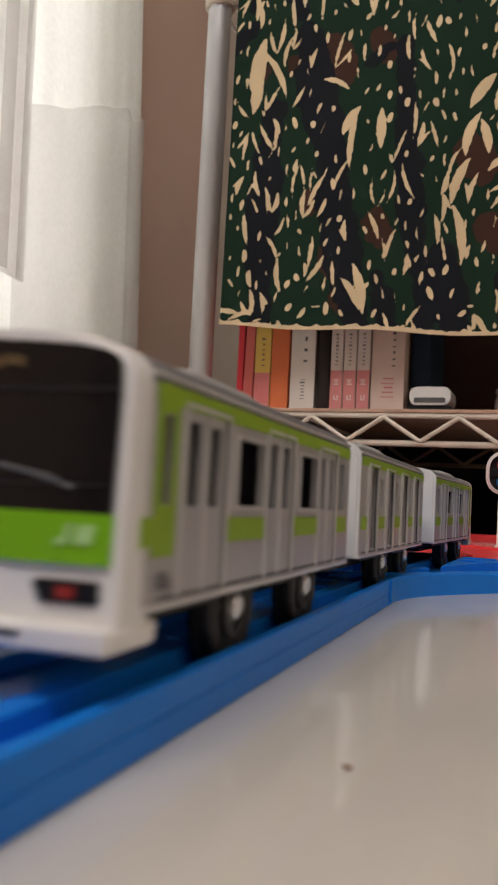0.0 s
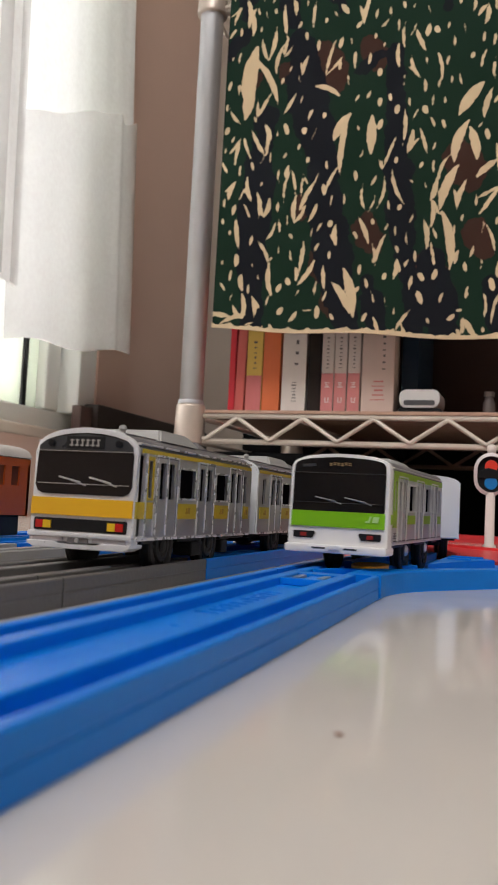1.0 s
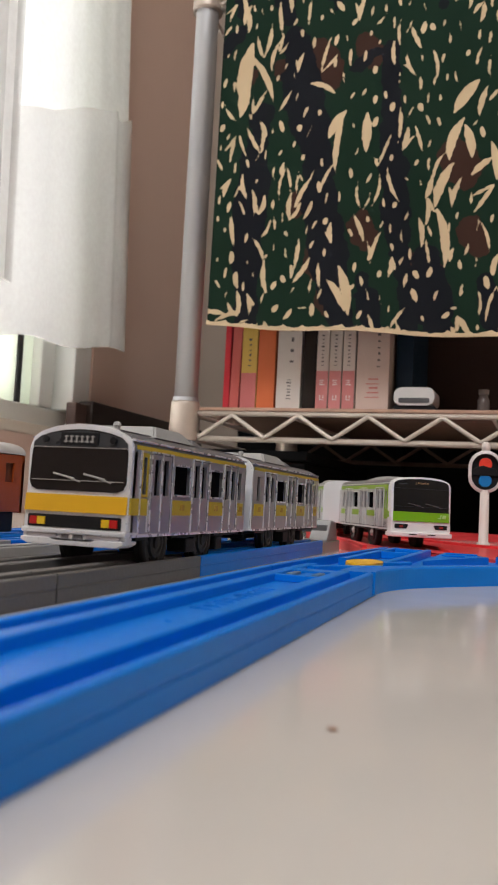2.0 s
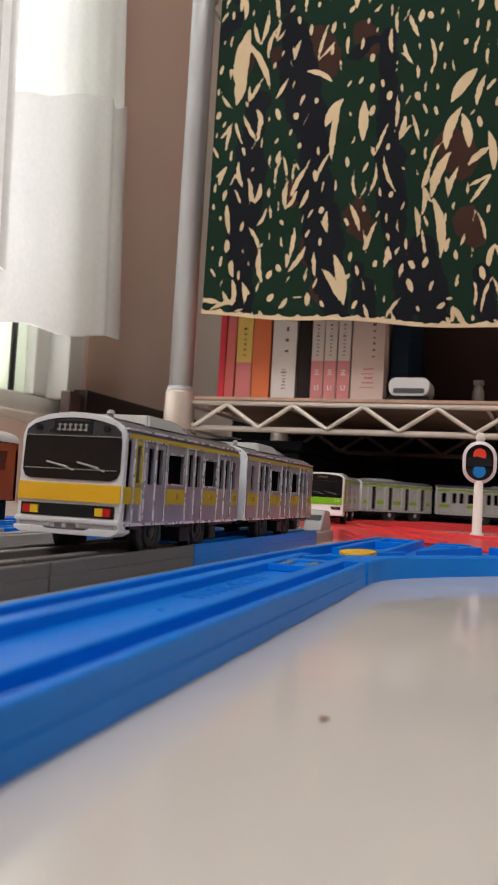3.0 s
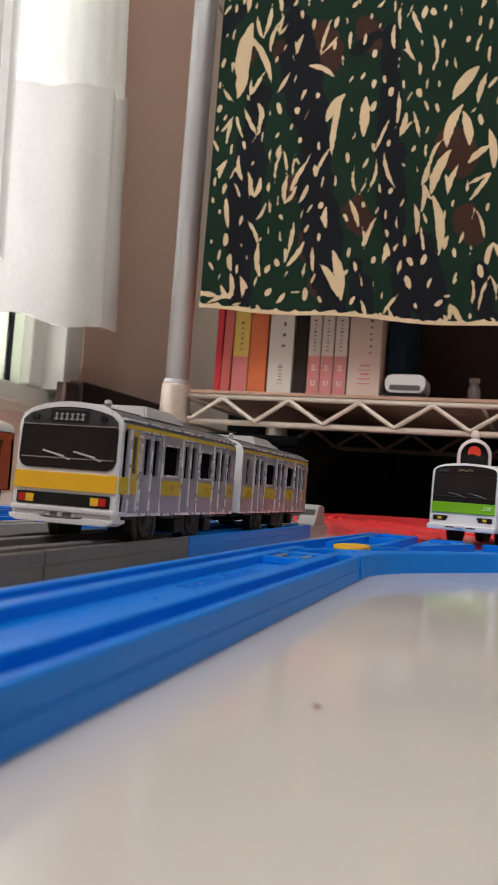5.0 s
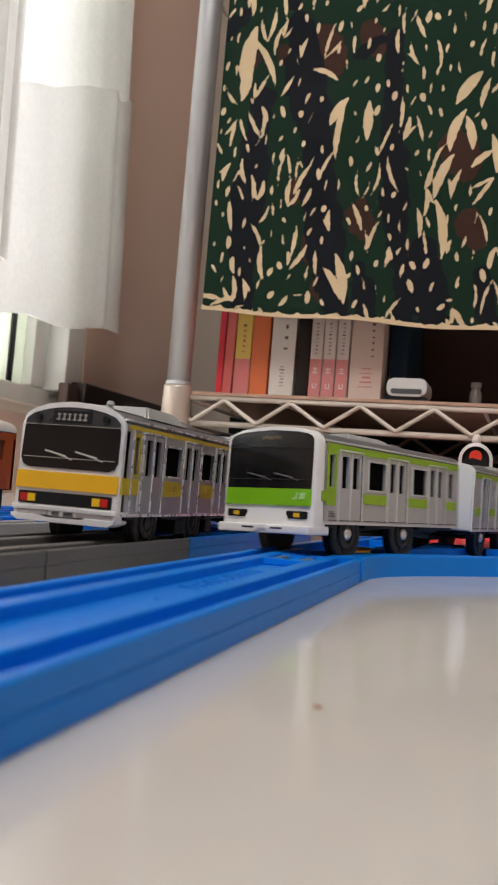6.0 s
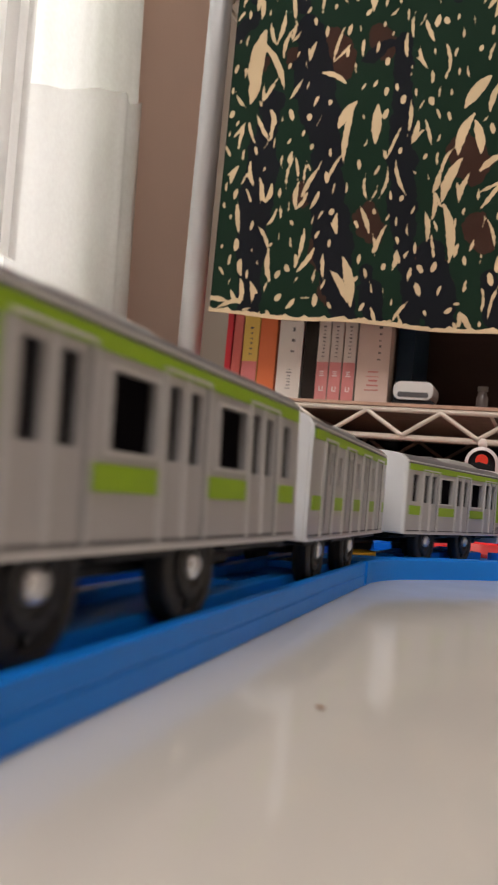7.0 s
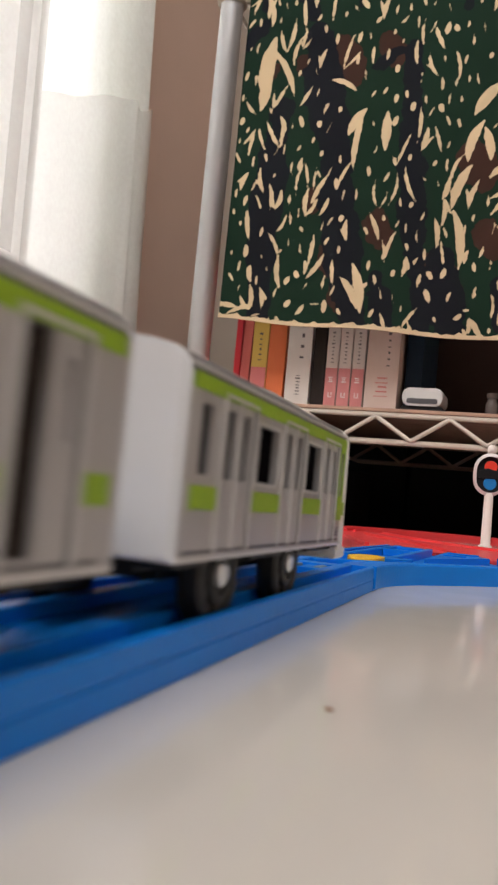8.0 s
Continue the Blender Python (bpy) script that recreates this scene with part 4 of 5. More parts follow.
def wheelset(parent, y, cap):
    a = new("wheelset")
    a.parent = parent
    a.matrix_local = pose(0, y, 0.0142)
    part("axle", rod(bmesh.new(), (-0.0150, 0, 0), (0.0150, 0, 0), 0.0011, 10), STEEL, a)
    for sgn in (-1, 1):
        bm = bmesh.new()
        turned(bm, (sgn * 0.0117, 0, 0), (sgn, 0, 0), [(0, 0.0088), (0.0004, 0.0096), (0.0012, 0.0100), (0.0022, 0.0100), (0.0023, 0.0095), (0.0026, 0.0095), (0.0027, 0.0100), (0.0040, 0.0100), (0.0046, 0.0095), (0.0046, 0.0078), (0.0038, 0.0073), (0.0038, 0.0056), (0.0048, 0.0053), (0.0050, 0.0040), (0.0044, 0.0036), (0.0044, 0.0020)], 32)
        for k in range(6):
            t = 2 * math.pi * k / 6
            box(bm, sgn * 0.0156 - 0.0004, sgn * 0.0156 + 0.0004, 0.0064 * math.cos(t) - 0.0006, 0.0064 * math.cos(t) + 0.0006, 0.0064 * math.sin(t) - 0.0006, 0.0064 * math.sin(t) + 0.0006)
        part("wheel", bm, RUBBER, a, smooth=False)
        part("hub", turned(bmesh.new(), (sgn * 0.0158, 0, 0), (sgn, 0, 0), [(0, 0.0024), (0.0010, 0.0023), (0.0016, 0.0014)], 16), cap, a, "axle cap")
    return a


def car(name, label, style, cab, length=CAR, lamp=None, off=0.0):
    """A toy railcar on its rail; the cab, if it has one, looks to -y. The floor is at z = 0."""
    c = thing(name, pose(0, 0, 0), label, "toy train car", style["group"])
    y0, y1 = -length / 2, length / 2
    f = length / 0.120
    start = style["nose"] - 0.0014 if cab else 0.0

    def at(d):
        return y0 + d * f
    # openings along the side, by their distance from the leading end
    if style["square"]:
        doors = [(0.0160, 0.0320), (0.0525, 0.0685), (0.0890, 0.1050)]
        panes = [(0.0370, 0.0500, 0.0306, 0.0418), (0.0737, 0.0866, 0.0306, 0.0418), (0.1097, 0.1145, 0.0305, 0.0422)]
    else:
        doors = [(0.0170, 0.0345), (0.0550, 0.0720), (0.0910, 0.1080)]
        panes = [(0.0365, 0.0515, 0.0310, 0.0412), (0.0745, 0.0880, 0.0310, 0.0412), (0.1100, 0.1140, 0.0305, 0.0420)]
    if cab and style["square"]:
        panes.append((0.0092, 0.0124, 0.0305, 0.0425))
    elif cab:
        panes.append((0.0100, 0.0130, 0.0305, 0.0425))
    else:
        panes.append((0.0060, 0.0100, 0.0305, 0.0420))
    slots = style["slots"] and not cab
    holes = []
    if slots:
        doors = [(0.0100, 0.0230), (0.0375, 0.0505), (0.0660, 0.0790), (0.0940, 0.1070)]
        for a, b in doors:
            holes.append((at(b - 0.0064), at(b - 0.0002), 0.0180, 0.0440))
        shallow = [(at(a + 0.0018), at(a + 0.0048), 0.0320, 0.0415) for a, b in doors] + [(at(0.0270), at(0.0330), 0.0325, 0.0410), (at(0.0550), at(0.0610), 0.0325, 0.0410), (at(0.0835), at(0.0895), 0.0325, 0.0410)]
    else:
        shallow = []
        holes = [(at(a), at(b), z0, z1) for a, b, z0, z1 in panes]
        for a, b in doors:
            m = (a + b) / 2
            holes += [(at(m - 0.0060), at(m - 0.0016), 0.0303, 0.0425), (at(m + 0.0016), at(m + 0.0060), 0.0303, 0.0425)]
    for sgn in (-1, 1):
        bm = bmesh.new()
        side_sheet(bm, sgn, y0 + start, y1, holes + shallow)
        bmesh.ops.remove_doubles(bm, verts=bm.verts, dist=1e-6)
        body = part("side_wall", bm, style["body"], c)
        for ya, yb, za, zb in holes:
            x = sgn * (HALF - 0.0010)
            part("pane", boxes([(min(x, x - sgn * 0.0006), max(x, x - sgn * 0.0006), ya - 0.0002, yb + 0.0002, za - 0.0002, zb + 0.0002)]), SLOT if slots else PANE, body)
        for ya, yb, za, zb in shallow:
            x = sgn * (HALF - 0.0008)
            part("blind_pane", boxes([(min(x, x - sgn * 0.0006), max(x, x - sgn * 0.0006), ya - 0.0002, yb + 0.0002, za - 0.0002, zb + 0.0002)]), style["body"], body)
        # raised frames round the large windows
        if not slots:
            for a, b, z0, z1 in panes[:2]:
                bm = bmesh.new()
                xa, xb = sorted((sgn * (HALF - 0.0003), sgn * (HALF + 0.0004)))
                ya, yb, w = at(a), at(b), 0.0007
                box(bm, xa, xb, ya - w, ya, z0 - w, z1 + w)
                box(bm, xa, xb, yb, yb + w, z0 - w, z1 + w)
                box(bm, xa, xb, ya, yb, z1, z1 + w)
                box(bm, xa, xb, ya, yb, z0 - w, z0)
                part("window_frame", bm, style["trim"], body)
        for a, b in doors:
            bm = bmesh.new()
            xa, xb = sorted((sgn * (HALF - 0.0003), sgn * (HALF + (0.0007 if slots else 0.0005))))
            ya, yb, w = at(a), at(b), 0.0006
            box(bm, xa, xb, ya - w, ya, 0.0165, 0.0450)
            box(bm, xa, xb, yb, yb + w, 0.0165, 0.0450)
            box(bm, xa, xb, ya, yb, 0.0444, 0.0450)
            if not slots:
                box(bm, xa, xb - 0.0001, (ya + yb) / 2 - 0.0003, (ya + yb) / 2 + 0.0003, 0.0170, 0.0444)
            part("door_frame", bm, style["trim"], body)
            # dark strips paint the gap and the shade beside each door frame
            bm = bmesh.new()
            xs, xe = sorted((sgn * (HALF - 0.0003), sgn * (HALF + 0.00012)))
            box(bm, xs, xe, ya, ya + 0.00045, 0.0168, 0.0444)
            box(bm, xs, xe, yb - 0.00045, yb, 0.0168, 0.0444)
            box(bm, xs, xe, ya + 0.00045, yb - 0.00045, 0.0440, 0.0444)
            part("door_seam", bm, SEAM if style["square"] else SILVER_SEAM, body)
        # colour bands
        xa, xb = sorted((sgn * (HALF - 0.0002), sgn * (HALF + 0.0003)))
        z0, z1 = style["top_band"]
        part("upper_stripe", boxes([(xa, xb, y0 + start + 0.0015, y1 - 0.0008, z0, z1)]), style["stripe"], body)
        z0, z1 = style["low_band"]
        gaps = [(d[0] - 0.0008, d[1] + 0.0008) for d in doors]
        edge = (0.0155 if not style["square"] else 0.0136) if cab else 0.002
        for a, b in gaps + [(0.1175, 0.1175)]:
            if a - edge > 0.002:
                part("lower_stripe", boxes([(xa, xb, at(edge) + 0.0006, at(a) - 0.0006, z0, z1)]), style["stripe"], body)
            if not style["square"] and a - edge > 0.008:
                m = at((a + edge) / 2)
                x2, x3 = sorted((sgn * (HALF + 0.0002), sgn * (HALF + 0.0005)))
                part("mark", boxes([(x2, x3, m - 0.0020, m - 0.0008, z0 + 0.0018, z0 + 0.0026), (x2, x3, m - 0.0013, m - 0.0008, z0 + 0.0026, z0 + 0.0040), (x2, x3, m, m + 0.0022, z0 + 0.0018, z0 + 0.0040)]), DULL_MARK, body, "faint brown emblem")
            edge = b
        if cab:
            if style["square"]:
                part("crew_door", boxes([(xa, xb, at(0.0078), at(0.0138), 0.0240, 0.0303), (xa, xb, at(0.0078), at(0.0138), 0.0427, 0.0440), (xa, xb, at(0.0078), at(0.0091), 0.0303, 0.0427), (xa, xb, at(0.0125), at(0.0138), 0.0303, 0.0427)]), style["stripe"], body, "green crew door")
            else:
                part("crew_door", boxes([(xa, xb, at(0.0088), at(0.0099), 0.0296, 0.0440), (xa, xb, at(0.0131), at(0.0142), 0.0296, 0.0440),
                                         (xa, xb, at(0.0099), at(0.0131), 0.0427, 0.0440), (xa, xb, at(0.0099), at(0.0131), 0.0296, 0.0303),
                                         (xa, xb, at(0.0088), at(0.0142), *style["low_band"])]), style["stripe"], body, "yellow crew door panels")
                part("crew_door_frame", boxes([(*sorted((sgn * (HALF - 0.0003), sgn * (HALF + 0.0005))), at(d), at(d + 0.0005), 0.0170, 0.0448) for d in (0.0081, 0.0145)]), style["trim"], body)
            part("side_band", boxes([(xa, xb, y0 + (0.0012 if not style["square"] else start - 0.0015), at(0.0077), *style["low_band"])]), style["stripe"], body)
        part("skirt", boxes([(*sorted((sgn * (HALF - 0.0004), sgn * (HALF + 0.0004))), y0 + start, y1, 0.0150, 0.0162)], 0.0002), style["trim"], body)
        if style["square"]:
            part("sill_line", boxes([(*sorted((sgn * (HALF - 0.0002), sgn * (HALF + 0.00025))), y0 + start + 0.004, y1 - 0.002, 0.0168, 0.0173)]), SEAM, body)
            if cab:
                for z in (0.0186, 0.0194, 0.0202, 0.0210):
                    part("lettering", boxes([(xa, xb, at(0.0095), at(0.0125 + 0.0007 * (int(z * 10000) % 3)), z, z + 0.0003)]), SEAM, body)
        part("gutter", boxes([(*sorted((sgn * (HALF - 0.0012), sgn * (HALF + 0.0003))), y0 + start, y1, 0.0473, 0.0480)], 0.0002), style["trim"], body)
    # roof
    bm = bmesh.new()
    arc = [p for p in crown(square=style["square"]) if p[1] > 0.0461]
    n = 14
    rings = [[bm.verts.new((x, y0 + start + (y1 - y0 - start) * k / n, z)) for x, z in arc] for k in range(n + 1)]
    for g, h in zip(rings, rings[1:]):
        for k in range(len(arc) - 1):
            bm.faces.new((g[k], g[k + 1], h[k + 1], h[k]))
    roof = part("roof", bm, style["roof"], c, smooth=True)
    bm = bmesh.new()
    for s2 in (-1, 1):
        for x in (0.0060, 0.0120):
            box(bm, s2 * x - 0.0003, s2 * x + 0.0003, y0 + start + 0.002, y1 - 0.001, 0.0505, 0.0519 if x < 0.01 else 0.0510)
    part("roof_rib", bm, style["roof"], roof)
    def cooler(a, b, hw, z1):
        bm = bmesh.new()
        e = 0.006
        v = [(-hw, at(a), 0.0505), (hw, at(a), 0.0505), (hw, at(b), 0.0505), (-hw, at(b), 0.0505), (-hw + 0.003, at(a) + e, z1), (hw - 0.003, at(a) + e, z1), (hw - 0.003, at(b) - e, z1), (-hw + 0.003, at(b) - e, z1)]
        w = [bm.verts.new(q) for q in v]
        for q in ((4, 5, 6, 7), (0, 1, 5, 4), (1, 2, 6, 5), (2, 3, 7, 6), (3, 0, 4, 7)):
            bm.faces.new([w[k] for k in q])
        bmesh.ops.bevel(bm, geom=list(bm.edges), offset=0.0007, segments=2, affect="EDGES")
        return bm
    rise = 0.0016 if style["square"] else 0.0
    part("cooling_unit", cooler(0.028, 0.066, 0.0140, 0.0549 - rise), style["cooler"], roof, "pale air-conditioning unit")
    part("cooling_unit", cooler(0.0680, 0.082, 0.0125, 0.0536 - rise * 0.5), style["roof"], roof)
    if not style["square"]:
        part("aerial", turned(bmesh.new(), (0.0075, at(0.0115), 0.0508), (0, 0, 1), [(0, 0.0010), (0.0018, 0.0010), (0.0021, 0.0014), (0.0030, 0.0012), (0.0034, 0.0006)], 12), style["cooler"], roof)
        part("horn", boxes([(-0.0072, -0.0052, at(0.010), at(0.014), 0.0508, 0.0532)], 0.0004), style["cooler"], roof)
    # end walls
    def end_wall(y, out):
        bm = bmesh.new()
        slab(bm, crown(HALF, 0.0150, 0.0, style["square"]), min(y, y + out), max(y, y + out))
        bmesh.ops.bevel(bm, geom=[e for e in bm.edges if abs(e.verts[0].co.y - e.verts[1].co.y) < 1e-6], offset=0.0008, segments=2, affect="EDGES")
        w = part("end_wall", bm, END_WHITE, c, "pale plain end wall")
        ya, yb = sorted((y + out * 0.9, y + out * 1.25))
        part("gangway", boxes([(-0.0062, 0.0062, ya, yb, 0.0170, 0.0440)], 0.0005), style["body"], w)
    end_wall(y1 - 0.0012, 0.0024)
    if not cab:
        end_wall(y0 + 0.0012, -0.0024)
    # chassis, couplers and wheels
    bm = bmesh.new()
    box(bm, -0.0108, 0.0108, y0 + 0.010, y1 - 0.004, 0.0128, 0.0156, 0.0006)
    for a, b in ((y0 + 0.010, off - 0.0335), (off - 0.0115, off + 0.0115), (off + 0.0335, y1 - 0.003)):
        if b - a > 0.004:
            box(bm, -0.0172, 0.0172, a, b, 0.0140, 0.0156, 0.0002)
    box(bm, -0.0098, 0.0098, y0 + 0.016, y1 - 0.016, 0.0108, 0.0128, 0.0006)
    chassis = part("chassis", bm, BLACK, c, "black plastic underframe")
    for a, b in () if style["square"] else ((0.0535, 0.0625), (0.0865, 0.0940)):
        part("equipment_box", boxes([(-0.0178, -0.0100, at(a), at(b), 0.0098, 0.0150), (0.0100, 0.0178, at(a), at(b), 0.0098, 0.0150)], 0.0006), BLACK, chassis)
    for y in ([y1] if cab else [y0, y1]):
        d = 1 if y > 0 else -1
        bm = bmesh.new()
        box(bm, -0.0018, 0.0018, *sorted((y - d * 0.006, y + d * 0.0075)), 0.0120, 0.0138, 0.0004)
        box(bm, -0.0016, 0.0016, *sorted((y + d * 0.0045, y + d * 0.0070)), 0.0138, 0.0178, 0.0004)
        part("coupler", bm, BLACK, chassis, "black hook coupler")
    sets = [wheelset(c, off - 0.0225, style["cap"]), wheelset(c, off + 0.0225, style["cap"])]
    # the sides end above the wheels
    keep = style["keep"]

    def trim_low(o):
        for v in o.data.vertices:
            if v.co.z < 0.0236:
                v.co.z = 0.0236 - (0.0236 - v.co.z) * keep
        for k in o.children:
            trim_low(k)
    for o in c.children:
        if o.type == "MESH" and o.name.split(".")[0] in ("side_wall", "end_wall"):
            trim_low(o)
        elif o.type == "MESH" and o.name.split(".")[0] == "chassis":
            for v in o.data.vertices:
                v.co.z += (1 - keep) * 0.0080
    if cab:
        front(c, style, y0, lamp)
    return c, sets


def front(c, style, y0, lamp):
    """The cab front: mask, windscreen, band, lamps and bumper."""
    k = 0.055
    mask = part("cab_mask", slab(bmesh.new(), crown(HALF, 0.0150, 0.0004, style["square"]), y0, y0 + style["nose"], k, 0.0011 if style["square"] else 0.0007), style["mask"], c, style["mask_label"])
    def plate(name, pts, lift, mat, label="", deep=0.0008, bevel=0.0):
        return part(name, slab(bmesh.new(), pts, y0 - lift, y0 - lift + deep, k, bevel), mat, mask, label)
    hw, low = style["screen"]
    r = [(hw - 0.0030, low), (hw - 0.0010, low + 0.0009), (hw, low + 0.0030), (hw - 0.0001, 0.0430), (hw - 0.0008, 0.0463), (hw - 0.0028, 0.0481), (hw - 0.0070, 0.0494), (hw - 0.0115, 0.0502)]
    if style["square"]:
        r = [(hw, low), (hw, 0.0440), (hw - 0.0002, 0.0476), (hw - 0.0010, 0.0488), (hw - 0.0026, 0.0496), (hw - 0.0060, 0.0503), (hw - 0.0115, 0.0508)]
    screen = plate("windscreen", r + [(0, 0.0511 if style["square"] else 0.0505)] + [(-x, z) for x, z in r[::-1]], 0.0003, GLOSS_BLACK, "glossy black windscreen panel")
    if not style["square"]:
        plate("rim", [(x, z) for x, z in ((hw - 0.0004, 0.0448), (hw - 0.0006, 0.0462), (hw - 0.0028, 0.0479), (hw - 0.0075, 0.0492), (0, 0.0502), (-hw + 0.0075, 0.0492), (-hw + 0.0028, 0.0479), (-hw + 0.0006, 0.0462), (-hw + 0.0004, 0.0448))], 0.0006, DARK_GREY, "dark grey upper panel")
        for x in (-0.0122, 0.0122):
            part("top_lamp", turned(bmesh.new(), (x, y0 + 0.0004, 0.0470), (0, -1, 0), [(0, 0.0012), (0.0006, 0.0012), (0.0007, 0.0008)], 14), BLACK, mask)
        plate("sign_box", [(-0.0068, 0.0452), (0.0068, 0.0452), (0.0068, 0.0493), (-0.0068, 0.0493)], 0.0011, BLACK, "destination sign")
        for i in range(6):
            x = -0.0056 + i * 0.0019
            for z, h, w in ((0.0462, 0.0004, 0.0014), (0.0470, 0.0004, 0.0011), (0.0478, 0.0004, 0.0015)):
                q = 0.0003 * ((i * 3 + int(z * 10000)) % 3)
                plate("lettering", [(x + q, z), (x + w, z), (x + w, z + h), (x + q, z + h)], 0.0013, SIGN, deep=0.0004)
            plate("lettering", [(x + 0.0006, 0.0460), (x + 0.0010, 0.0460), (x + 0.0010, 0.0484), (x + 0.0006, 0.0484)], 0.0013, SIGN, deep=0.0004)
    else:
        for i in range(6):
            x = -0.0038 + i * 0.0014
            for z in (0.0474, 0.0481):
                q = 0.0002 * ((i * 5 + int(z * 10000)) % 3)
                plate("lettering", [(x, z + q), (x + 0.0009, z + q), (x + 0.0009, z + 0.0004 + q), (x, z + 0.0004 + q)], 0.0005, SIGN_AMBER, deep=0.0004)
        plate("side_sign", [(-0.0140, 0.0468), (-0.0090, 0.0471), (-0.0090, 0.0482), (-0.0140, 0.0478)], 0.0005, DARK_GREY)
    plate("dividing_line", [(-hw, 0.0444), (hw, 0.0444), (hw, 0.0446), (-hw, 0.0446)], 0.0007, style["line"], deep=0.0004)
    plate("lower_line", [(-hw + 0.001, low + 0.0033), (hw - 0.001, low + 0.0033), (hw - 0.001, low + 0.0035), (-hw + 0.001, low + 0.0035)], 0.0007, style["line"], deep=0.0004)
    for x in (-0.0085, 0.0025):
        bm = bmesh.new()
        za = low + 0.0056
        rod(bm, (x, y0 - 0.0009 + k * 0.013, za), (x + 0.0078, y0 - 0.0011 + k * 0.012, za - 0.0016), 0.00032, 6)
        rod(bm, (x + 0.0040, y0 - 0.0009 + k * 0.012, za - 0.0009), (x + 0.0098, y0 - 0.0006 + k * 0.008, za - 0.0026), 0.00026, 6)
        part("wiper", bm, style["wiper"], mask, "windscreen wiper")
    b0, b1 = style["band"]
    bw = style["band_half"]
    plate("colour_band", [(-bw, b0), (bw, b0), (bw, b1), (-bw, b1)], 0.0003, style["front_band"], style["band_label"])
    if style["square"]:
        # a small pale mark on the band
        for q in ([(0.0104, 0.0254), (0.0120, 0.0254), (0.0126, 0.0278), (0.0119, 0.0278), (0.0115, 0.0261), (0.0105, 0.0261)],
                  [(0.0128, 0.0255), (0.0150, 0.0255), (0.0154, 0.0277), (0.0133, 0.0277)]):
            plate("mark", q, 0.0006, PALE_MARK, deep=0.0004)
    for sgn in (-1, 1):
        if style["square"]:
            pts = [(sgn * x, z) for x, z in ((0.0080, 0.0208), (0.0090, 0.0188), (0.0158, 0.0188), (0.0162, 0.0192), (0.0162, 0.0211), (0.0158, 0.0214), (0.0084, 0.0214))]
            plate("lamp_box", pts[::-sgn], 0.0003, BLACK, "black lamp recess")
            plate("lamp", [(sgn * x, z) for x, z in ((0.0112, 0.0194), (0.0134, 0.0194), (0.0134, 0.0208), (0.0112, 0.0208))][::sgn], 0.0007, lamp, "train lamp lens")
        else:
            plate("tail_lamp", [(sgn * x, z) for x, z in ((0.0130, 0.0193), (0.0156, 0.0193), (0.0156, 0.0218), (0.0130, 0.0218))][::sgn], 0.0010, LAMP_RED, "red tail lamp")
            plate("head_lamp", [(sgn * x, z) for x, z in ((0.0102, 0.0193), (0.0129, 0.0193), (0.0129, 0.0218), (0.0102, 0.0218))][::sgn], 0.0010, LAMP_YELLOW, "yellow head lamp")
    if style["square"]:
        bump = [(-0.0188, 0.0136), (0.0188, 0.0136), (0.0193, 0.0142), (0.0193, 0.0160), (0.0189, 0.0166), (-0.0189, 0.0166), (-0.0193, 0.0160), (-0.0193, 0.0142)]
        bp = part("bumper", slab(bmesh.new(), bump, y0 - 0.0026, y0 + 0.010, 0, 0.0007), WHITE, c, "white bumper skirt")
        part("coupler_cover", boxes([(-0.0022, 0.0022, y0 - 0.0034, y0 - 0.0022, 0.0150, 0.0166)], 0.0004), WHITE, bp)
        for x in (-0.0085, 0.0035):
            part("groove", boxes([(x, x + 0.0050, y0 - 0.00275, y0 - 0.0024, 0.0151, 0.0157)]), style["line"], bp)
    else:
        plate("lamp_strip", round_rect(-0.0166, 0.0166, 0.0186, 0.0226, 0.0005), 0.0004, BLACK, "black lamp strip")
        bp = part("bumper", slab(bmesh.new(), [(-0.0183, 0.0166), (0.0183, 0.0166), (0.0186, 0.0171), (0.0186, 0.0179), (0.0183, 0.0183), (-0.0183, 0.0183), (-0.0186, 0.0179), (-0.0186, 0.0171)], y0 - 0.0010, y0 + 0.009, 0, 0.0005), PALE_SILVER, c, "silver bumper")
        for a, b in ((-0.0168, -0.0058), (0.0048, 0.0168)):
            part("plate", boxes([(a, b, y0 - 0.0005, y0 + 0.001, 0.0152, 0.0166)], 0.0003), SILVER, bp)
        part("coupler_pocket", boxes([(-0.0042, 0.0034, y0 - 0.0002, y0 + 0.002, 0.0148, 0.0168)], 0.0003), SILVER_DARK, bp)
        part("bolt", turned(bmesh.new(), (-0.0004, y0 - 0.0003, 0.0158), (0, -1, 0), [(0, 0.0009), (0.0006, 0.0008)], 12), STEEL, bp)
        bm = bmesh.new()
        pts = [(-0.0160, 0.0130), (0.0160, 0.0130), (0.0184, 0.0142), (0.0185, 0.0152), (0.0084, 0.0152), (0.0064, 0.0143), (-0.0064, 0.0143), (-0.0084, 0.0152), (-0.0185, 0.0152), (-0.0184, 0.0142)]
        part("lower_skirt", slab(bm, pts, y0 - 0.0013, y0 + 0.008, 0, 0.0003), PALE_SILVER, bp)


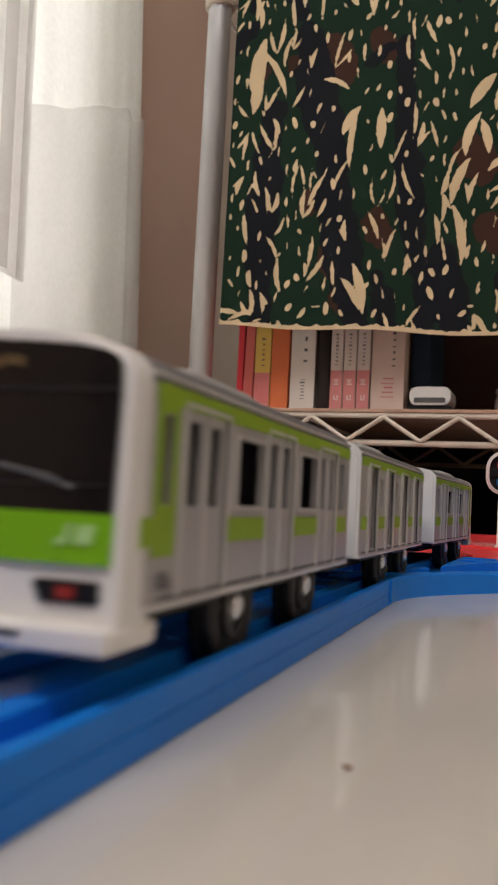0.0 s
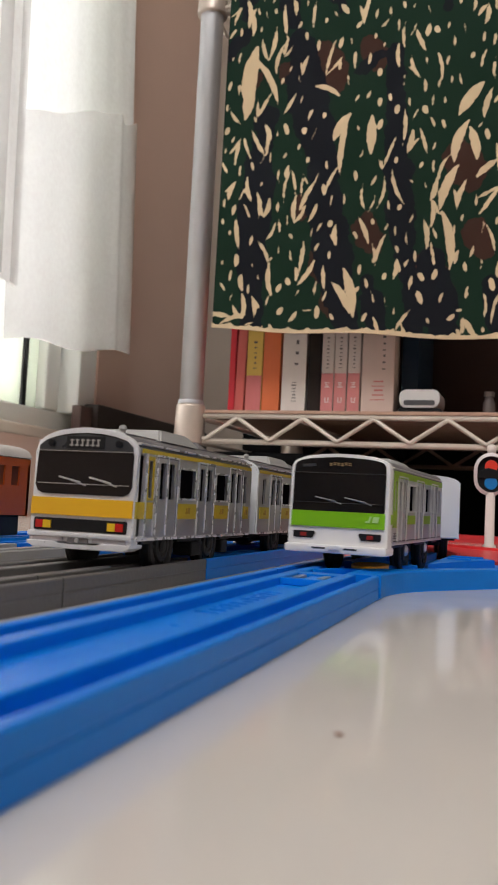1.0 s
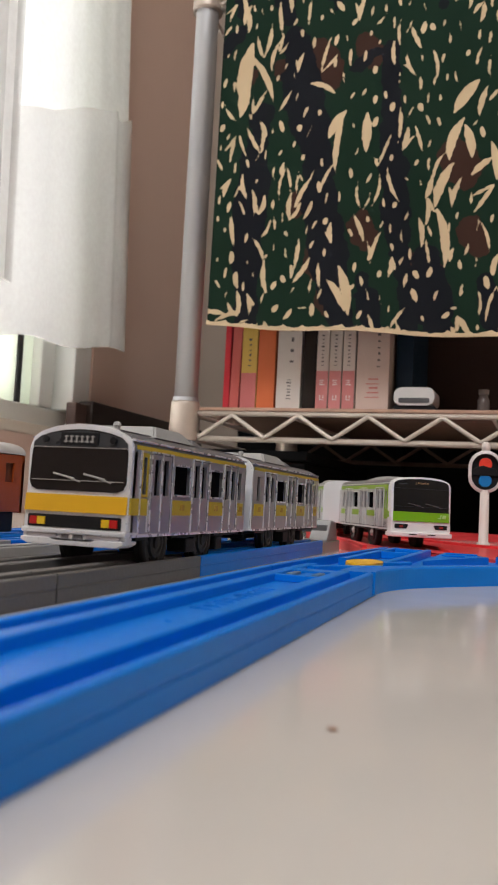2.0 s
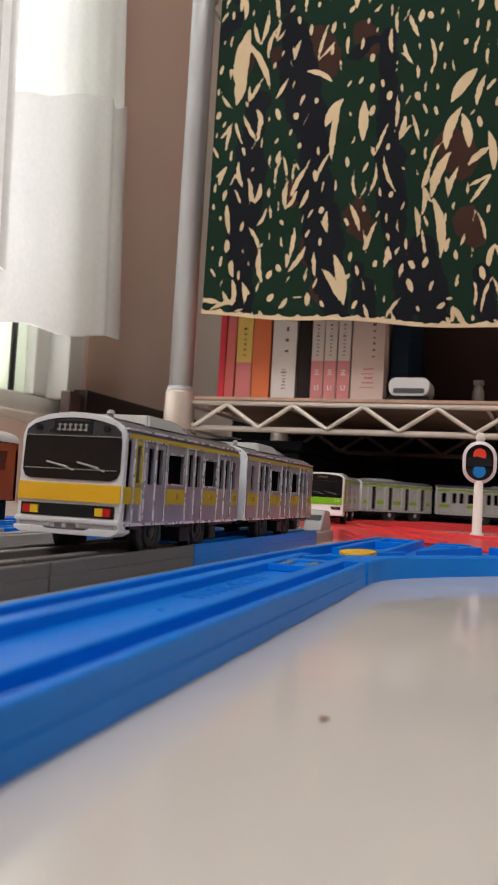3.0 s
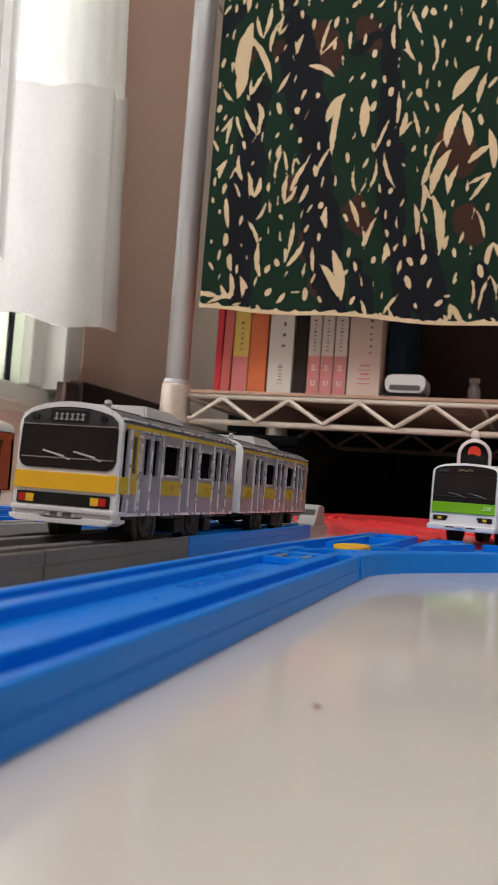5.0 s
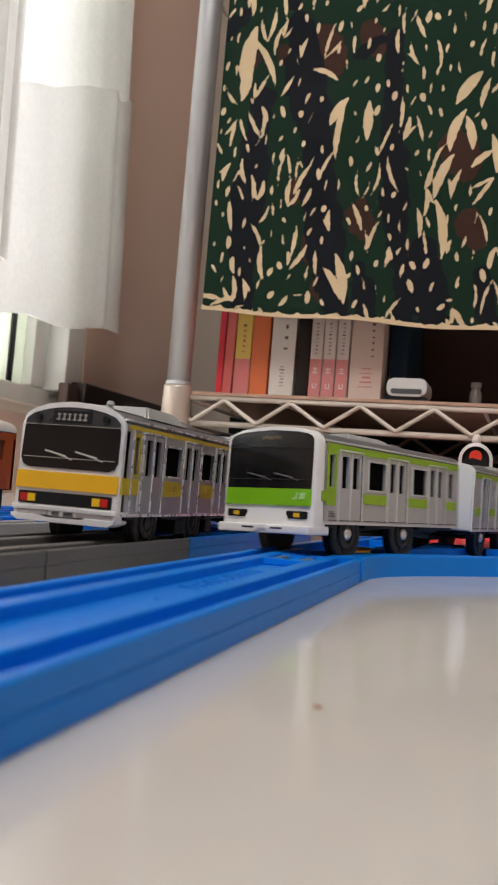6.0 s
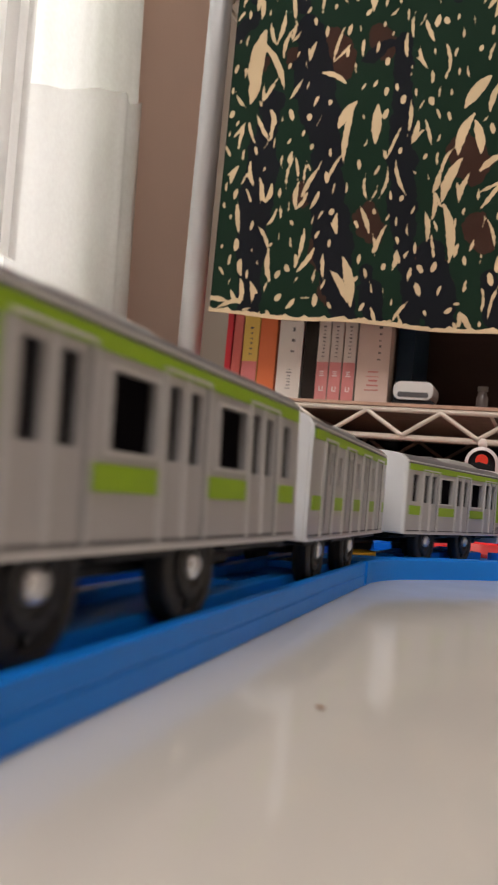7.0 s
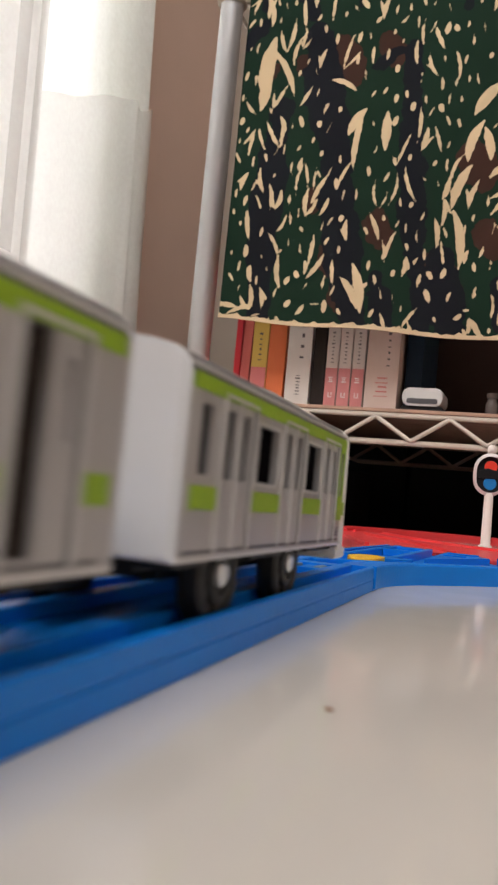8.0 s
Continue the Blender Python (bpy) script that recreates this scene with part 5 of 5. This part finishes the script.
# slot backs painted dark brown for the shade inside the recess
SLOT = material("shaded_recess_brown", (0.028, 0.020, 0.016), 0.6, vary=0.2, scale=200, spec=0.05)
DULL_MARK = material("faint_brown_mark", (0.42, 0.24, 0.03), 0.5)
PALE_MARK = material("pale_green_mark", (0.42, 0.66, 0.26), 0.4)
WIPER_GREY = material("grey_wiper", (0.10, 0.10, 0.10), 0.35, vary=0.1)
STYLE_YELLOW = dict(nose=0.0044, mask=PALE_SILVER, mask_label="pale silver cab front", keep=0.83, cap=RUBBER, group="silver and yellow toy train", body=SILVER, trim=BRIGHT_SILVER, roof=SILVER_DARK, cooler=LIGHT_GREY, stripe=STRIPE_YELLOW, front_band=BAND_YELLOW, top_band=(0.0448, 0.0462),
                    low_band=(0.0236, 0.0290), slots=False, screen=(0.0174, 0.0304), square=False, band=(0.0236, 0.0292), band_half=0.0182, band_label="yellow band", line=SIGN, wiper=SIGN)
STYLE_GREEN = dict(nose=0.0074, mask=WHITE, mask_label="white cab front", keep=0.72, cap=STEEL, group="white and green toy train", body=GREY_BODY, trim=PALE_TRIM, roof=SILVER_DARK, cooler=LIGHT_GREY, stripe=STRIPE_GREEN, front_band=BAND_GREEN, top_band=(0.0440, 0.0466),
                   low_band=(0.0252, 0.0288), slots=True, screen=(0.0171, 0.0290), square=True, band=(0.0232, 0.0290), band_half=0.0173, band_label="bright green band", line=DARK_GREY, wiper=WIPER_GREY)


def silver_train():
    a, _ = car("cab_car", "silver toy train car with a yellow band and black windscreen", STYLE_YELLOW, True, 0.1190, LAMP_RED, -0.008)
    a.matrix_world = pose(GREY_X, 0.2400 + 0.0595, 0)
    b, _ = car("rear_car", "silver toy train car with yellow stripes, coupled behind", STYLE_YELLOW, False, 0.1340, LAMP_RED, -0.008)
    b.matrix_world = pose(GREY_X, 0.3710 + 0.0670, 0)


def orange_car():
    c = thing("orange_railcar", pose(-0.2555, 0.3080, 0), "orange toy railcar with a pale roof on a blue rail", "toy train car")
    y0, y1 = -0.062, 0.062
    holes = []
    for k in range(9):
        y = -0.054 + 0.0125 * k
        holes.append((y, y + 0.0070, 0.0335, 0.0430))
    for sgn in (-1, 1):
        bm = bmesh.new()
        side_sheet(bm, sgn, y0, y1, holes, 0.0190, 0.0470)
        bmesh.ops.remove_doubles(bm, verts=bm.verts, dist=1e-6)
        body = part("side_wall", bm, ORANGE, c)
        for ya, yb, za, zb in holes:
            x = sgn * (HALF - 0.0010)
            part("pane", boxes([(min(x, x - sgn * 0.0006), max(x, x - sgn * 0.0006), ya - 0.0002, yb + 0.0002, za - 0.0002, zb + 0.0002)]), material("brown_pane", (0.16, 0.035, 0.012), 0.4), body)
    for y, o in ((y0, 0.002), (y1 - 0.002, 0.002)):
        part("end_wall", slab(bmesh.new(), crown(HALF, 0.0185), y, y + o), ORANGE, c)
    bm = bmesh.new()
    arc = [(x * 1.02, z + 0.0022) for x, z in crown() if z > 0.0441]
    part("roof", sweep(bm, [(0, y0 - 0.0005), (0, 0.0), (0, y1 + 0.0005)], arc), material("pale_roof", (0.52, 0.49, 0.46), 0.5), c, "pale grey roof")
    part("chassis", boxes([(-0.0165, 0.0165, y0 + 0.004, y1 - 0.004, 0.0090, 0.0190)], 0.001), BLACK, c)
    for y in (-0.0225, 0.0225):
        wheelset(c, y, RUBBER)


def signal():
    s = thing("signal", pose(-0.0222, 0.6515, 0, 0, 0, 4.0), "white toy railway signal with red and blue lenses", "toy signal")
    bm = bmesh.new()
    turned(bm, (0, 0, 0.0061), (0, 0, 1), [(0, 0.0050), (0.0025, 0.0048), (0.0032, 0.0036), (0.0415, 0.0033)], 24)
    part("post", bm, material("ivory_plastic", (0.74, 0.63, 0.58), 0.4, vary=0.03), s, smooth=True)
    def oval(hw, hh, n=10):
        pts = []
        for k in range(n + 1):
            t = math.pi * k / n
            pts.append((hw * math.cos(t), 0.0615 + (hh - hw) + hw * math.sin(t)))
        for k in range(n + 1):
            t = math.pi + math.pi * k / n
            pts.append((hw * math.cos(t), 0.0615 - (hh - hw) + hw * math.sin(t)))
        return pts
    a, b = oval(0.0124, 0.0160), oval(0.0100, 0.0136)
    bm = bmesh.new()
    rings = [[bm.verts.new((x, y, z)) for x, z in o] for o, y in ((a, -0.0020), (a, 0.0050), (b, 0.0050), (b, -0.0030))]
    n = len(a)
    for g, h in zip(rings, rings[1:] + rings[:1]):
        for k in range(n):
            bm.faces.new((g[k], g[(k + 1) % n], h[(k + 1) % n], h[k]))
    part("hood", bm, material("pale_signal_rim", (0.66, 0.62, 0.61), 0.4, vary=0.03), s, "pale rim")
    part("face", slab(bmesh.new(), oval(0.0103, 0.0139), 0.0010, 0.0045), BLACK, s, "black face")
    def lens(z, mat):
        pts = [(0.0048 * math.cos(radians(d)), z + 0.0048 * math.sin(radians(d))) for d in range(0, 360, 20)]
        return part("lens", slab(bmesh.new(), pts, -0.0002, 0.0012, 0, 0.0006), mat, s)
    lens(0.0674, SIGNAL_RED)
    lens(0.0548, SIGNAL_BLUE)
    part("divider", slab(bmesh.new(), [(-0.0102, 0.0585), (0.0102, 0.0585), (0.0070, 0.0640), (-0.0020, 0.0662), (-0.0085, 0.0640)], -0.0006, 0.0012, 0, 0.0003), BLACK, s)
    part("knob", turned(bmesh.new(), (0, 0.0015, 0.0768), (0, 0, 1), [(0, 0.0030), (0.0030, 0.0034), (0.0056, 0.0030), (0.0072, 0.0016)], 18), material("ivory_knob", (0.74, 0.66, 0.60), 0.4), s, smooth=True)


def crumb():
    bm = bmesh.new()
    bmesh.ops.create_icosphere(bm, subdivisions=2, radius=0.00038)
    for v in bm.verts:
        v.co += v.co.normalized() * 0.00025 * noise.noise(v.co * 1400)
        v.co = Vector((-0.0222 + v.co.x * 1.9, 0.1113 + v.co.y * 1.2, 0.0004 + v.co.z * 0.6))
    tagged(part("crumb", bm, CRUMB, smooth=True), "tiny brown crumb lying on the floor", "crumb")


rails()
turnout()
silver_train()
orange_car()
signal()
crumb()

REAR_CAR, REAR_SETS = car("rear_cab_car", "white fronted toy train car with green bands and red tail lamps", STYLE_GREEN, True, CAR, LAMP_DIM, 0.0095)
MID_CAR, MID_SETS = car("middle_car", "pale grey toy train car with green stripes and slotted doors", STYLE_GREEN, False, CAR, None, 0.0125)
LEAD_CAR, LEAD_SETS = car("leading_cab_car", "white fronted toy train car with green bands and yellow headlamps", STYLE_GREEN, True, CAR, LAMP_YELLOW, -0.0105)


def settle_roof(ob):
    """The white and green cars have a lower crown."""
    for o in ob.children:
        if o.type == "MESH":
            for v in o.data.vertices:
                if not o.name.startswith("bumper") and not ob.name.startswith("bumper"):
                    v.co.x *= 1.035
                if v.co.z > 0.030:
                    v.co.z = 0.030 + (v.co.z - 0.030) * 0.92
            settle_roof(o)


for green in (REAR_CAR, MID_CAR, LEAD_CAR):
    settle_roof(green)


def motions():
    steps = [k / 10 for k in range(81)]
    walk(REAR_CAR, [(t, car_pose(t, 0)) for t in steps])
    walk(MID_CAR, [(t, car_pose(t, 1)) for t in steps])
    walk(LEAD_CAR, [(t, car_pose(t, 2, True)) for t in steps])
    fine = [k / 30 for k in range(241)]
    for sets, sense in ((REAR_SETS, 1), (MID_SETS, 1), (LEAD_SETS, -1)):
        for w in sets:
            y = w.location.y
            turn = [-sense * math.degrees((tail_at(t) - tail_at(0)) / 0.0100) for t in fine]
            walk(w, [(t, pose(0, y, 0.0142, a, 0, 0)) for t, a in zip(fine, turn)])


motions()
